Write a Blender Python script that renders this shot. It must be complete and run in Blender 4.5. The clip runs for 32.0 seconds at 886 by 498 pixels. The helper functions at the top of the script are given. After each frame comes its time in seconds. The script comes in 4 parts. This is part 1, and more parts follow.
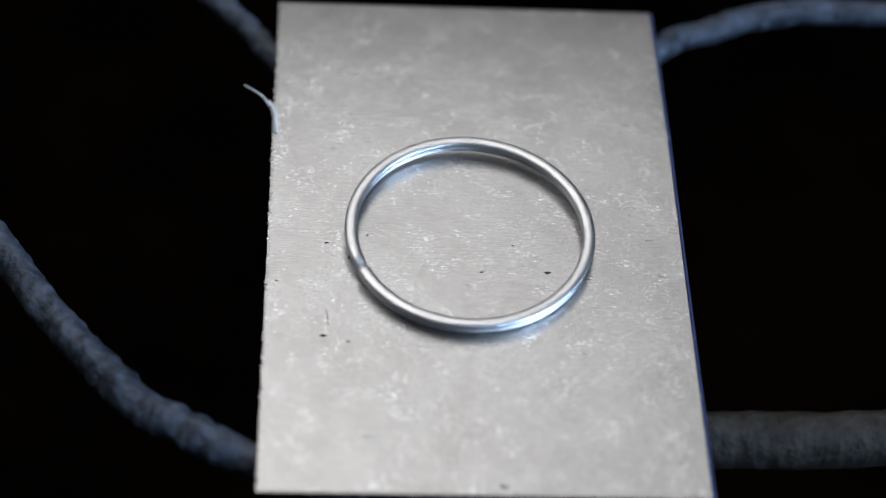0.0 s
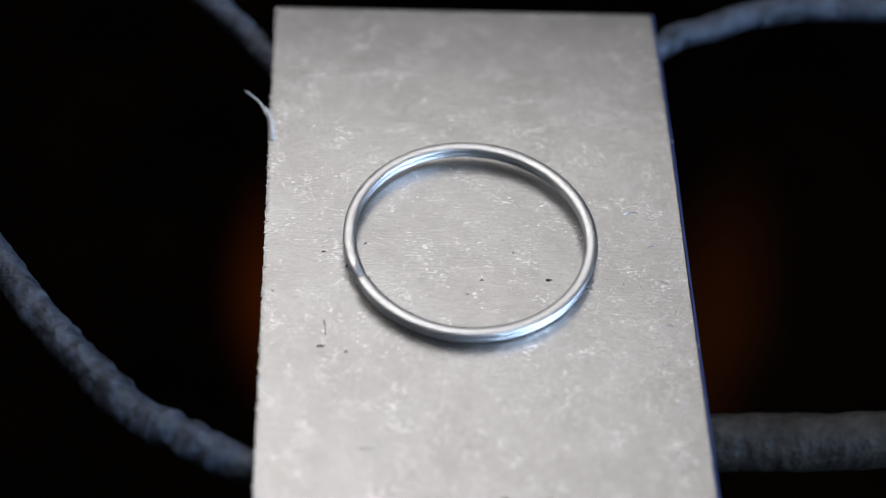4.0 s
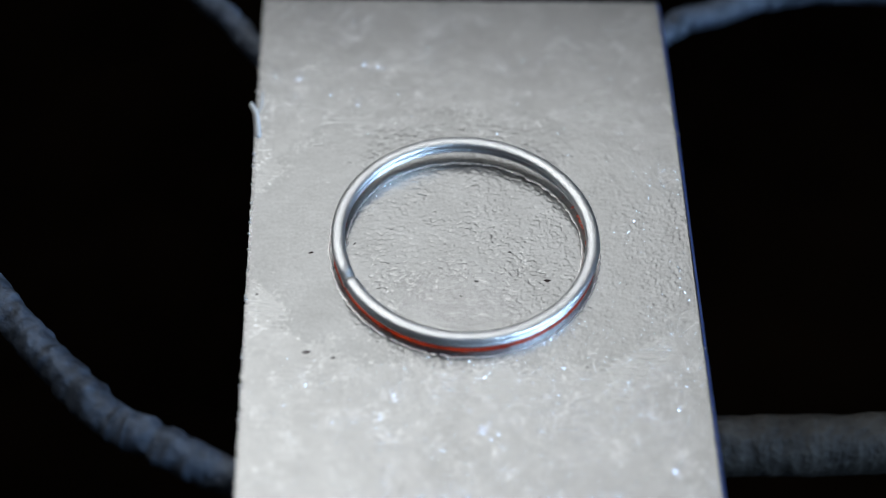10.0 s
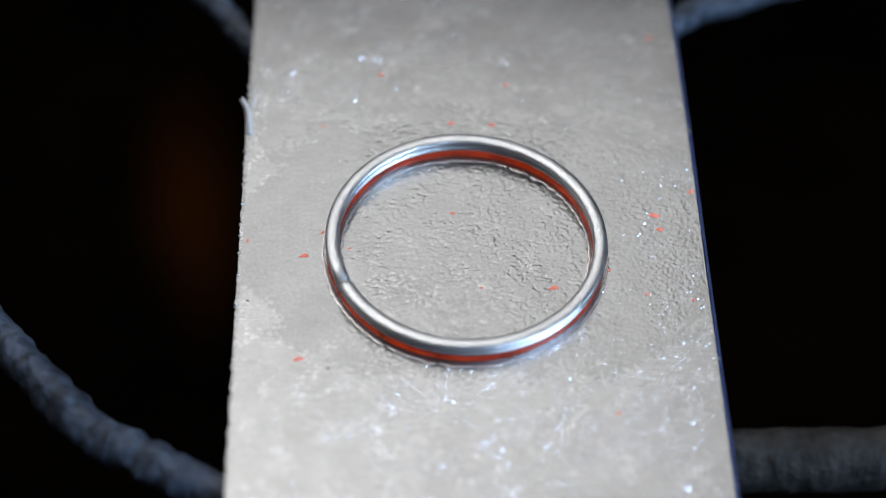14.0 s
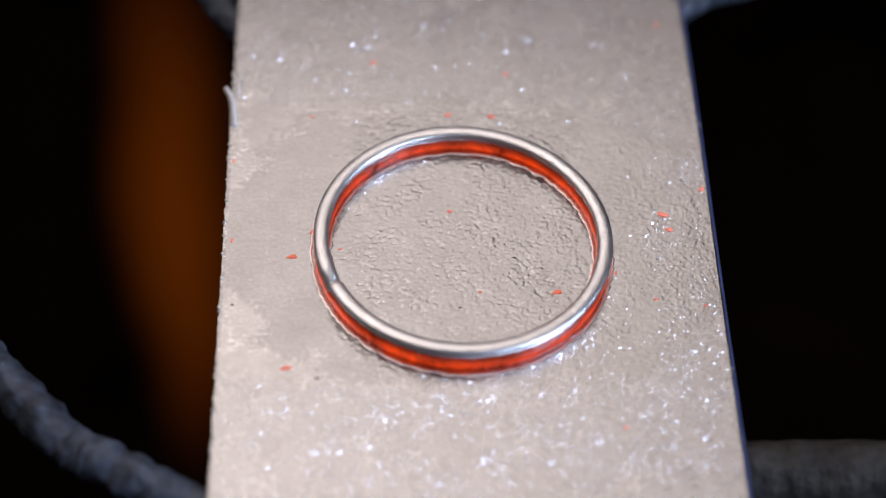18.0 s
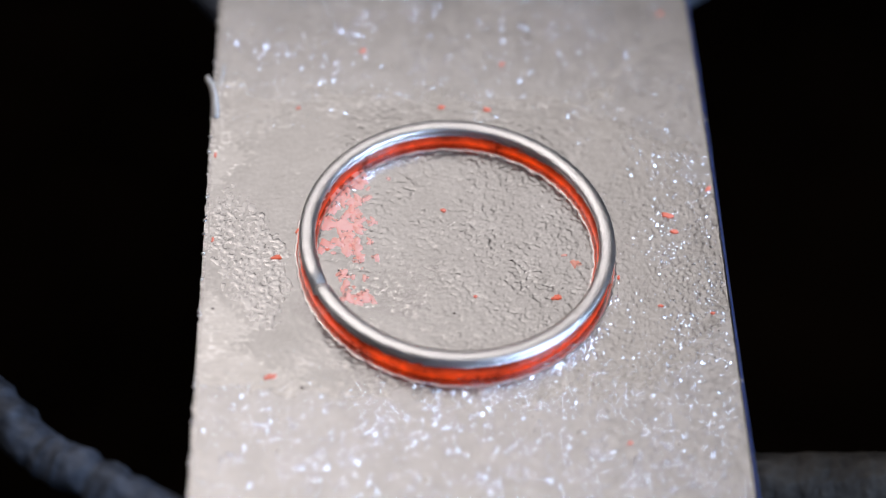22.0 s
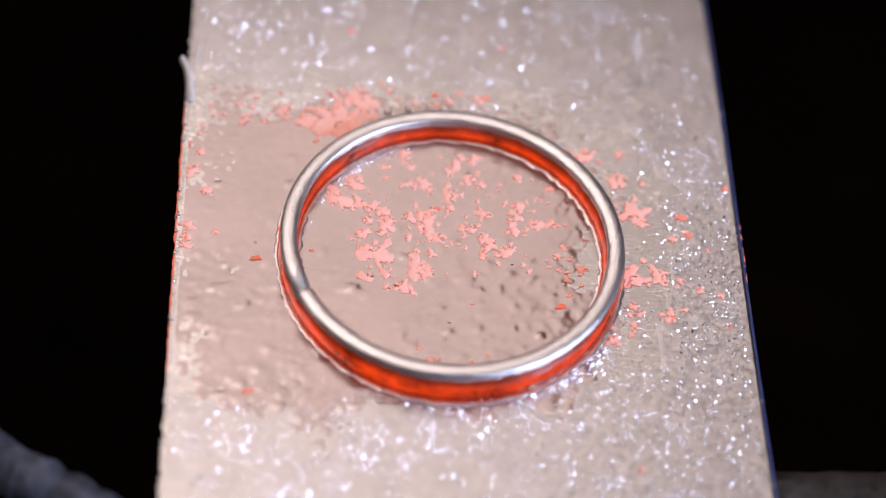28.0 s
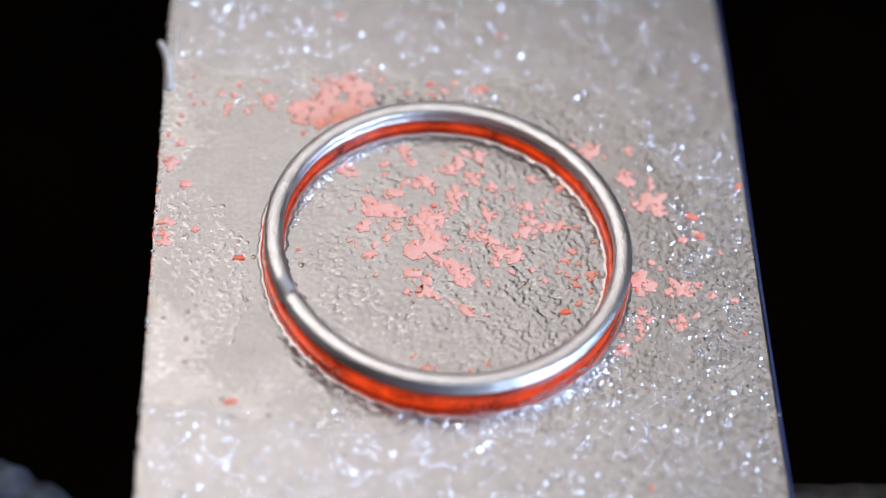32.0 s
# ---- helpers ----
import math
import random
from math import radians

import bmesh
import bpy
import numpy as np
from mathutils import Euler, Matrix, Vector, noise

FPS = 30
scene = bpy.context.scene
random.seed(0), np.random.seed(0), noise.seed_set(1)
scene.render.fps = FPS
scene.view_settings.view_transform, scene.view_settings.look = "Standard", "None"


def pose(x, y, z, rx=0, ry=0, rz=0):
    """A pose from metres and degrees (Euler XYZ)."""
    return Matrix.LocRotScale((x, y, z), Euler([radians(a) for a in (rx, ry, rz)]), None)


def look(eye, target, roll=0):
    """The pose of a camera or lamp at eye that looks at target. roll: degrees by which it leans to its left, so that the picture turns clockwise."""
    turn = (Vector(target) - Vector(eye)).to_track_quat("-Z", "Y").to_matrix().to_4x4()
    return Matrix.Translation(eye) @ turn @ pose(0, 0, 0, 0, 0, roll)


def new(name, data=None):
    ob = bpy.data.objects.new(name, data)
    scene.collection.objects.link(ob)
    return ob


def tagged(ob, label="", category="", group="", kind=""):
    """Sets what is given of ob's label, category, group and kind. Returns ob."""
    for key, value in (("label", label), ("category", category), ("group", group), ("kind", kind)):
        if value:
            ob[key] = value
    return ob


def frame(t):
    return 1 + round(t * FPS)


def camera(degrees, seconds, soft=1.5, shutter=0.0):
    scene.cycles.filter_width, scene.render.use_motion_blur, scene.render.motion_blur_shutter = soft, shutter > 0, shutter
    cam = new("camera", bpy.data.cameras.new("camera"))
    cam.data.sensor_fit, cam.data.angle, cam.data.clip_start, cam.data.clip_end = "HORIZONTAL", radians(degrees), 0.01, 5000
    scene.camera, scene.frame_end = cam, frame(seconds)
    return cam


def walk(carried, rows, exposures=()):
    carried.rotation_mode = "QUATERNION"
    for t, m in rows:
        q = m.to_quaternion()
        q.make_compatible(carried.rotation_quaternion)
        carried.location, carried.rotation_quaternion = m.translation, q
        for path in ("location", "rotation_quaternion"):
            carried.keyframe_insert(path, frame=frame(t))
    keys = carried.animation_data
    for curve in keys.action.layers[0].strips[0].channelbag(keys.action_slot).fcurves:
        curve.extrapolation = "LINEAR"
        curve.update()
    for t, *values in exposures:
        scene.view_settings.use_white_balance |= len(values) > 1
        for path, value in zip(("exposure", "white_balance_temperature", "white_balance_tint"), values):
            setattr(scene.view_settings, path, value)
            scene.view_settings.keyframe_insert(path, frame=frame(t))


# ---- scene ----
MM = 0.001


def view(x, y, z, tilt, turn, lean):
    """A camera pose from millimetres and degrees: tilt up from straight down, turn about the vertical, lean about its own axis."""
    return pose(x * MM, y * MM, z * MM, 0, 0, turn) @ pose(0, 0, 0, tilt) @ pose(0, 0, 0, 0, 0, lean)


def fade(v, a, b):
    u = min(1.0, max(0.0, (v - a) / (b - a)))
    return u * u * (3 - 2 * u)


# ---- camera and its path ----
cam = camera(24.65, 32.0, soft=1.25)
PATH = [
    (0, view(-14.6, -115.4, 146.8, 40.59, -5.16, 5.27)),
    (3, view(-13.6, -114.0, 145.1, 40.73, -4.76, 4.53)),
    (6, view(-12.2, -110.8, 144.4, 40.22, -4.24, 3.94)),
    (9, view(-9.6, -108.4, 139.7, 40.61, -3.23, 2.79)),
    (13, view(-8.8, -102.3, 133.6, 40.38, -3.14, 2.75)),
    (18, view(-9.95, -91.75, 126.3, 39.3, -4.23, 3.85)),
    (19, view(-10.07, -89.72, 124.85, 39.11, -4.42, 4.17)),
    (23, view(-11.5, -82.75, 119.7, 38.36, -5.95, 5.8)),
    (28, view(-12.73, -74.05, 112.68, 37.52, -7.52, 7.81)),
    (32, view(-13.94, -67.76, 105.98, 37.23, -9.15, 9.5)),
]
WARMTH = [(0, 0.05), (3.5, 0.1), (5.5, 0.7), (5.8, 0.9), (6, 0.84), (6.2, 0.84), (6.5, 0.8), (7, 0.44), (7.5, 0.42), (8, 0.07), (9, -0.04), (10, -0.1), (13.5, -0.1), (14, 0), (14.5, 0.15), (16.5, 0.55), (17, 0.5), (18, 0.5), (18.5, 0.6), (19, 0.53), (20, 0.36), (20.5, 0.42), (21, 1.1), (21.5, 0.4), (22, 0.3),
          (23, 0.4), (23.5, 0.75), (24, 0.36), (25, 0.4), (25.5, 0.45), (27.5, 0.86), (29, 0.7), (31, 0.93), (31.5, 0.45), (32, 0.3)]
LIGHT_ROWS = [(t, 0.08 * fade(t, 25.5, 28), 6600 + 1850 * k, 11 + 28 * k) for t, k in WARMTH]
walk(cam, PATH, LIGHT_ROWS)

# ---- world and lamps ----
world = bpy.data.worlds.new("world")
scene.world = world
world.use_nodes = True
world.node_tree.nodes["Background"].inputs[0].default_value = (0.55, 0.62, 0.75, 1)
world.node_tree.nodes["Background"].inputs[1].default_value = 0.02


def area_lamp(name, eye, target, size, power, colour, shape="DISK"):
    data = bpy.data.lights.new(name, "AREA")
    data.shape, data.size, data.energy, data.color = shape, size, power, colour
    lamp = new(name, data)
    lamp.matrix_world = look(eye, target)
    return lamp


RING_SPOT = (-0.00085, 0.0107, 0.0)
WINDOW = Vector((0.78, -0.42, 0.52))
area_lamp("ceiling_light", (-0.50, 1.04, 1.46), (-0.50, 1.04, 0.0), 1.9, 13.4, (0.92, 0.955, 1.0), "SQUARE")
# unseen lamp added for the ring's highlight and a brighter near plate
area_lamp("added_highlight_lamp", (-0.31, 0.36, 1.16), RING_SPOT, 0.6, 0.95, (1.0, 0.99, 0.97))
area_lamp("window_light", WINDOW, RING_SPOT, 0.42, 9.2, (0.45, 0.67, 1.0))


# ---- materials ----
HEAT_SPAN = (-0.6, -0.05)


def node(tree, kind, **inputs):
    n = tree.nodes.new(kind)
    for key, value in inputs.items():
        n.inputs[key.replace("_", " ")].default_value = value
    return n


def material(name, base, base2, rough, metal, grain=2500.0, blotch=150.0, bump=0.05, stretch=(1, 1, 1), glow=None, glow_power=0.0, rough_span=0.12, specular=0.5, smudge=0.0, uneven=(0.7, 1.2), alpha=1.0, deep=False, holes=False, facets=0.0, band=None):
    """A surface that varies in colour and gloss at two scales, with fine relief."""
    m = bpy.data.materials.new(name)
    m.use_nodes = True
    t = m.node_tree
    b = t.nodes["Principled BSDF"]
    co = t.nodes.new("ShaderNodeTexCoord")
    mp = t.nodes.new("ShaderNodeMapping")
    mp.inputs["Scale"].default_value = stretch
    t.links.new(co.outputs["Object"], mp.inputs["Vector"])
    fine = node(t, "ShaderNodeTexNoise", Scale=grain, Detail=4.0, Roughness=0.65)
    wide = node(t, "ShaderNodeTexNoise", Scale=blotch, Detail=5.0, Roughness=0.6)
    t.links.new(mp.outputs["Vector"], fine.inputs["Vector"])
    t.links.new(co.outputs["Object"], wide.inputs["Vector"])
    mix = t.nodes.new("ShaderNodeMath")
    mix.operation = "MULTIPLY_ADD"
    t.links.new(fine.outputs["Fac"], mix.inputs[0])
    mix.inputs[1].default_value = 0.6
    half = t.nodes.new("ShaderNodeMath")
    half.operation = "MULTIPLY"
    half.inputs[1].default_value = 0.8
    t.links.new(wide.outputs["Fac"], half.inputs[0])
    t.links.new(half.outputs[0], mix.inputs[2])
    ramp = t.nodes.new("ShaderNodeValToRGB")
    ramp.color_ramp.elements[0].position, ramp.color_ramp.elements[1].position = 0.45, 0.95
    ramp.color_ramp.elements[0].color = (*base, 1)
    ramp.color_ramp.elements[1].color = (*base2, 1)
    t.links.new(mix.outputs[0], ramp.inputs["Fac"])
    colour = ramp.outputs["Color"]
    if smudge:
        # short bright scuffs, gathered in rubbed patches
        smear = node(t, "ShaderNodeTexNoise", Scale=330.0, Detail=6.0, Roughness=0.7)
        t.links.new(co.outputs["Object"], smear.inputs["Vector"])
        scuff = node(t, "ShaderNodeTexNoise", Scale=4600.0, Detail=3.0, Roughness=0.65)
        along = t.nodes.new("ShaderNodeMapping")
        along.inputs["Scale"].default_value = (0.42, 1.25, 1)
        t.links.new(co.outputs["Object"], along.inputs["Vector"])
        t.links.new(along.outputs["Vector"], scuff.inputs["Vector"])
        gather = t.nodes.new("ShaderNodeMath")
        gather.operation = "MULTIPLY_ADD"
        gather.inputs[1].default_value = 0.75
        t.links.new(smear.outputs["Fac"], gather.inputs[0])
        t.links.new(scuff.outputs["Fac"], gather.inputs[2])
        both = t.nodes.new("ShaderNodeMapRange")
        both.inputs["From Min"].default_value, both.inputs["From Max"].default_value = 0.95, 1.13
        t.links.new(gather.outputs[0], both.inputs["Value"])
        power = t.nodes.new("ShaderNodeMath")
        power.operation = "MULTIPLY"
        power.inputs[1].default_value = smudge
        t.links.new(both.outputs["Result"], power.inputs[0])
        over = t.nodes.new("ShaderNodeMix")
        over.data_type = "RGBA"
        over.inputs["B"].default_value = (0.97, 0.96, 0.95, 1)
        t.links.new(power.outputs[0], over.inputs["Factor"])
        t.links.new(colour, over.inputs["A"])
        colour = over.outputs["Result"]
    t.links.new(colour, b.inputs["Base Color"])
    gloss = t.nodes.new("ShaderNodeMapRange")
    gloss.inputs["From Min"].default_value, gloss.inputs["From Max"].default_value = 0.4, 1.0
    gloss.inputs["To Min"].default_value, gloss.inputs["To Max"].default_value = rough - rough_span / 2, rough + rough_span / 2
    t.links.new(mix.outputs[0], gloss.inputs["Value"])
    t.links.new(gloss.outputs["Result"], b.inputs["Roughness"])
    b.inputs["Metallic"].default_value = metal
    b.inputs["Specular IOR Level"].default_value = specular
    if bump:
        bp = node(t, "ShaderNodeBump", Strength=1.0, Distance=bump * MM)
        t.links.new(mix.outputs[0], bp.inputs["Height"])
        t.links.new(bp.outputs["Normal"], b.inputs["Normal"])
    if facets:
        # crystal faces, each tilted its own way
        cells = node(t, "ShaderNodeTexVoronoi", Scale=5200.0)
        t.links.new(co.outputs["Object"], cells.inputs["Vector"])
        tilt, lean, level = (t.nodes.new("ShaderNodeVectorMath") for _ in range(3))
        tilt.operation, lean.operation, level.operation = "SUBTRACT", "MULTIPLY_ADD", "NORMALIZE"
        tilt.inputs[1].default_value = (0.5, 0.5, 0.5)
        lean.inputs[1].default_value = (facets, facets, 0.0)
        shape = t.nodes.new("ShaderNodeNewGeometry")
        t.links.new(cells.outputs["Color"], tilt.inputs[0])
        t.links.new(tilt.outputs[0], lean.inputs[0])
        t.links.new(shape.outputs["Normal"], lean.inputs[2])
        t.links.new(lean.outputs[0], level.inputs[0])
        t.links.new(level.outputs[0], b.inputs["Normal"])
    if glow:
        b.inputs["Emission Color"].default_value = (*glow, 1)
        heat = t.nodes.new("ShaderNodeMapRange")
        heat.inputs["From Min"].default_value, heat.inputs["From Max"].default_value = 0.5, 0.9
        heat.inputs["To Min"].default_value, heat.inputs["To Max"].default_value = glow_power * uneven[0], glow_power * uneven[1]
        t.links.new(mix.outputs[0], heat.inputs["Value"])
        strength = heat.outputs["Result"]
        if deep:
            # glow painted weaker towards the rim's top
            xyz = t.nodes.new("ShaderNodeSeparateXYZ")
            t.links.new(co.outputs["Object"], xyz.inputs["Vector"])
            depth = t.nodes.new("ShaderNodeMapRange")
            depth.inputs["From Min"].default_value, depth.inputs["From Max"].default_value = HEAT_SPAN[0] * MM, HEAT_SPAN[1] * MM
            depth.inputs["To Min"].default_value, depth.inputs["To Max"].default_value = 1.0, 0.3
            t.links.new(xyz.outputs["Z"], depth.inputs["Value"])
            times = t.nodes.new("ShaderNodeMath")
            times.operation = "MULTIPLY"
            t.links.new(strength, times.inputs[0])
            t.links.new(depth.outputs["Result"], times.inputs[1])
            strength = times.outputs[0]
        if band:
            # glow painted as a band across the plate, fading out at both sides
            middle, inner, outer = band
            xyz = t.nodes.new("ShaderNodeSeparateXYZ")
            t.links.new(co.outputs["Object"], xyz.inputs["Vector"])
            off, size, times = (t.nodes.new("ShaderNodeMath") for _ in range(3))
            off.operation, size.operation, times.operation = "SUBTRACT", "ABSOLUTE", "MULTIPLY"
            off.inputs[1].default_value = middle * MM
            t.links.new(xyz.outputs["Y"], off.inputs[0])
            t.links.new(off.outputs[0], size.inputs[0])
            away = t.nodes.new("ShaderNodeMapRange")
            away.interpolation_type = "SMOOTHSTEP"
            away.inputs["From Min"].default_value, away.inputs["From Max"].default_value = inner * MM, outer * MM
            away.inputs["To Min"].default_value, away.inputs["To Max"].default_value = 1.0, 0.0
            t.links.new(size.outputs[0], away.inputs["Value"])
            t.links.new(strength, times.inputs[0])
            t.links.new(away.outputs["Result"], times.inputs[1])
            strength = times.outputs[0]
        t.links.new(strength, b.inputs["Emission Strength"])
    b.inputs["Alpha"].default_value = alpha
    if holes:
        # eaten through in places
        eaten = node(t, "ShaderNodeTexNoise", Scale=1100.0, Detail=5.0, Roughness=0.6)
        t.links.new(co.outputs["Object"], eaten.inputs["Vector"])
        left_over = t.nodes.new("ShaderNodeMapRange")
        left_over.inputs["From Min"].default_value, left_over.inputs["From Max"].default_value = 0.41, 0.45
        t.links.new(eaten.outputs["Fac"], left_over.inputs["Value"])
        t.links.new(left_over.outputs["Result"], b.inputs["Alpha"])
    return m


M_PLATE = material("rolled_metal", (0.44, 0.427, 0.41), (0.64, 0.63, 0.61), 0.25, 1.0, 3200, 110, 0.045, (0.16, 2.0, 1), smudge=0.8)
# layer over the sheet whose emission gives the plate its pink glow
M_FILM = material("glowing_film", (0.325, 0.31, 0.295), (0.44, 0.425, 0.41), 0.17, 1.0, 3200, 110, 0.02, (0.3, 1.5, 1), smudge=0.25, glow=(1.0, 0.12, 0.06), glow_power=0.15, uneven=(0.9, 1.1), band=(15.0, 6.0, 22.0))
M_SKIN = material("set_skin", (0.38, 0.37, 0.355), (0.52, 0.51, 0.495), 0.2, 1.0, 3200, 200, 0.03)
# faint red emission added to tint the pool pink
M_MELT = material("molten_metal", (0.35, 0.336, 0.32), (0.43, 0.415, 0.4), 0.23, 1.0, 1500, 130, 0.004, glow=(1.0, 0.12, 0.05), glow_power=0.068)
M_GRAIN = material("crystalline_metal", (0.465, 0.458, 0.45), (0.655, 0.645, 0.635), 0.35, 1.0, 3000, 300, 0.0, facets=0.11)
M_CRUMPLE = material("crumpled_metal", (0.45, 0.44, 0.43), (0.66, 0.65, 0.63), 0.29, 1.0, 2500, 300, 0.03)
# crystal faces; the window's blue tint is put into their colour
M_GLINT = material("bright_crystal", (0.55, 0.59, 0.68), (0.79, 0.82, 0.88), 0.2, 1.0, 3000, 300, 0.0)
M_RING = material("bright_steel_wire", (0.88, 0.87, 0.855), (0.98, 0.975, 0.965), 0.35, 1.0, 4200, 700, 0.08)
M_SHAVING = material("pale_shaving", (0.93, 0.93, 0.93), (0.98, 0.98, 0.98), 0.42, 1.0, 3500, 500, 0.0)
# soot, with the window's bluish light put into its paler tone
M_SOOT = material("blue_lit_sooty_iron", (0.005, 0.0065, 0.009), (0.13, 0.16, 0.215), 0.5, 0.1, 900, 420, 0.55)
# pale and non-metallic, so that burr and sliver stay bright
M_PALE = material("pale_burr", (0.85, 0.83, 0.8), (0.95, 0.94, 0.92), 0.3, 0.0, 3500, 500, 0.02, specular=1.0)
# blue colour fringe of the lens, put into the edge's colour
M_FRINGE = material("blue_fringe_metal", (0.2, 0.29, 0.72), (0.36, 0.45, 0.9), 0.5, 1.0, 3500, 400, 0.03)
M_BAR = material("dull_iron", (0.005, 0.0045, 0.004), (0.075, 0.067, 0.057), 0.6, 0.1, 1000, 330, 0.6, uneven=(0.7, 1.2), specular=0.35)
M_SPECK = material("char_speck", (0.03, 0.014, 0.011), (0.08, 0.045, 0.038), 0.7, 0.0, 6000, 900, 0.02)
M_HOT = material("red_hot_metal", (0.10, 0.02, 0.01), (0.2, 0.04, 0.02), 0.3, 0.0, 1100, 260, 0.03, glow=(1.0, 0.075, 0.008), glow_power=0.55, uneven=(0.25, 1.7), deep=True, specular=0.6)
# paler than the melt: the lip's white highlight put into its colour
M_CRUST = material("bright_lip_metal", (0.75, 0.7, 0.67), (0.98, 0.97, 0.95), 0.36, 1.0, 5000, 900, 0.02)
M_EMBER = material("red_hot_flake", (0.66, 0.3, 0.23), (0.76, 0.4, 0.32), 0.55, 0.0, 5000, 800, 0.02, glow=(1.0, 0.15, 0.07), glow_power=0.52)
# oxide pink, with emission added to brighten the patches
M_PATCH = material("glowing_pink_oxide", (0.89, 0.59, 0.51), (0.92, 0.68, 0.61), 0.55, 0.0, 3000, 600, 0.0, glow=(1.0, 0.3, 0.21), glow_power=0.33, uneven=(0.85, 1.1))
M_PATCH_WORN = material("glowing_worn_oxide", (0.89, 0.59, 0.51), (0.92, 0.68, 0.61), 0.55, 0.0, 3000, 600, 0.0, glow=(1.0, 0.3, 0.21), glow_power=0.33, uneven=(0.85, 1.1), holes=True)


def flame_material(name, colour, power, width, height, middle):
    """Glowing gas: it only adds light, most in its middle and none at its rim (millimetres)."""
    m = bpy.data.materials.new(name)
    m.use_nodes = True
    t = m.node_tree
    t.nodes.clear()

    def sums(operation, a, b):
        n = t.nodes.new("ShaderNodeMath")
        n.operation = operation
        for i, v in enumerate((a, b)):
            if isinstance(v, (int, float)):
                n.inputs[i].default_value = v
            else:
                t.links.new(v, n.inputs[i])
        return n.outputs[0]
    co = t.nodes.new("ShaderNodeTexCoord")
    xyz = t.nodes.new("ShaderNodeSeparateXYZ")
    t.links.new(co.outputs["Object"], xyz.inputs["Vector"])
    wave = node(t, "ShaderNodeTexNoise", Scale=28.0, Detail=1.0)
    t.links.new(co.outputs["Object"], wave.inputs["Vector"])
    x = sums("MULTIPLY_ADD", sums("SUBTRACT", wave.outputs["Fac"], 0.5), 0.008)
    t.links.new(xyz.outputs["X"], x.node.inputs[2])
    x = sums("DIVIDE", x, width * MM)
    z = sums("DIVIDE", sums("SUBTRACT", xyz.outputs["Z"], middle * MM), height * MM)
    f = sums("SUBTRACT", sums("SUBTRACT", 1.0, sums("MULTIPLY", x, x)), sums("MULTIPLY", z, z))
    f = sums("POWER", sums("MAXIMUM", f, 0.0), 2.2)
    e = node(t, "ShaderNodeEmission", Color=(*colour, 1))
    t.links.new(sums("MULTIPLY", f, power), e.inputs["Strength"])
    clear, both, out = t.nodes.new("ShaderNodeBsdfTransparent"), t.nodes.new("ShaderNodeAddShader"), t.nodes.new("ShaderNodeOutputMaterial")
    t.links.new(clear.outputs[0], both.inputs[0])
    t.links.new(e.outputs[0], both.inputs[1])
    t.links.new(both.outputs[0], out.inputs["Surface"])
    return m


M_FLAME = flame_material("flame", (1.0, 0.21, 0.008), 0.011, 9, 54, 74)
M_FLAME_PALE = flame_material("faint_flame", (1.0, 0.27, 0.01), 0.0018, 8, 26, 68)
M_FLAME_EARLY = flame_material("small_flame", (1.0, 0.2, 0.01), 0.0042, 7.5, 26, 68)
M_FLAME_LOW = flame_material("low_flame", (1.0, 0.22, 0.01), 0.0065, 11.5, 44, 66)
M_FLAME_DIM = flame_material("faint_wide_flame", (1.0, 0.24, 0.02), 0.0018, 11, 40, 50)
# shade below the trivet and its dim brown glow, put into the colour
M_STOVE = material("unlit_ground", (0.0004, 0.0003, 0.0003), (0.0034, 0.0019, 0.001), 0.9, 0.0, 60, 11, 0.05, specular=0.0)
M_WALL = material("wall_paint", (0.74, 0.73, 0.72), (0.8, 0.79, 0.78), 0.9, 0.0, 60, 3, 0.3)


# ---- mesh helpers ----
def mesh_of(name, bm, mat, smooth=True):
    me = bpy.data.meshes.new(name)
    bm.to_mesh(me)
    bm.free()
    for p in me.polygons:
        p.use_smooth = smooth
    me.materials.append(mat)
    return me


def part(name, bm, mat, parent=None, label="", smooth=True):
    ob = new(name, mesh_of(name, bm, mat, smooth))
    if parent:
        ob.parent = parent
    if label:
        tagged(ob, label)
    return ob


def box(x0, x1, y0, y1, z0, z1, bevel=0.0):
    bm = bmesh.new()
    bmesh.ops.create_cube(bm, size=1)
    for v in bm.verts:
        v.co = ((x0 if v.co.x < 0 else x1), (y0 if v.co.y < 0 else y1), (z0 if v.co.z < 0 else z1))
    if bevel:
        bmesh.ops.bevel(bm, geom=bm.edges[:], offset=bevel, segments=2, affect="EDGES")
    return bm


def spline(points, steps):
    """A smooth line through the points (Catmull-Rom)."""
    p = [Vector(q) for q in points]
    p = [2 * p[0] - p[1]] + p + [2 * p[-1] - p[-2]]
    out = []
    for i in range(1, len(p) - 2):
        for k in range(steps):
            u = k / steps
            a, b, c, d = p[i - 1:i + 3]
            out.append(0.5 * (2 * b + (c - a) * u + (2 * a - 5 * b + 4 * c - d) * u * u + (3 * b - a - 3 * c + d) * u ** 3))
    return out + [p[-2]]


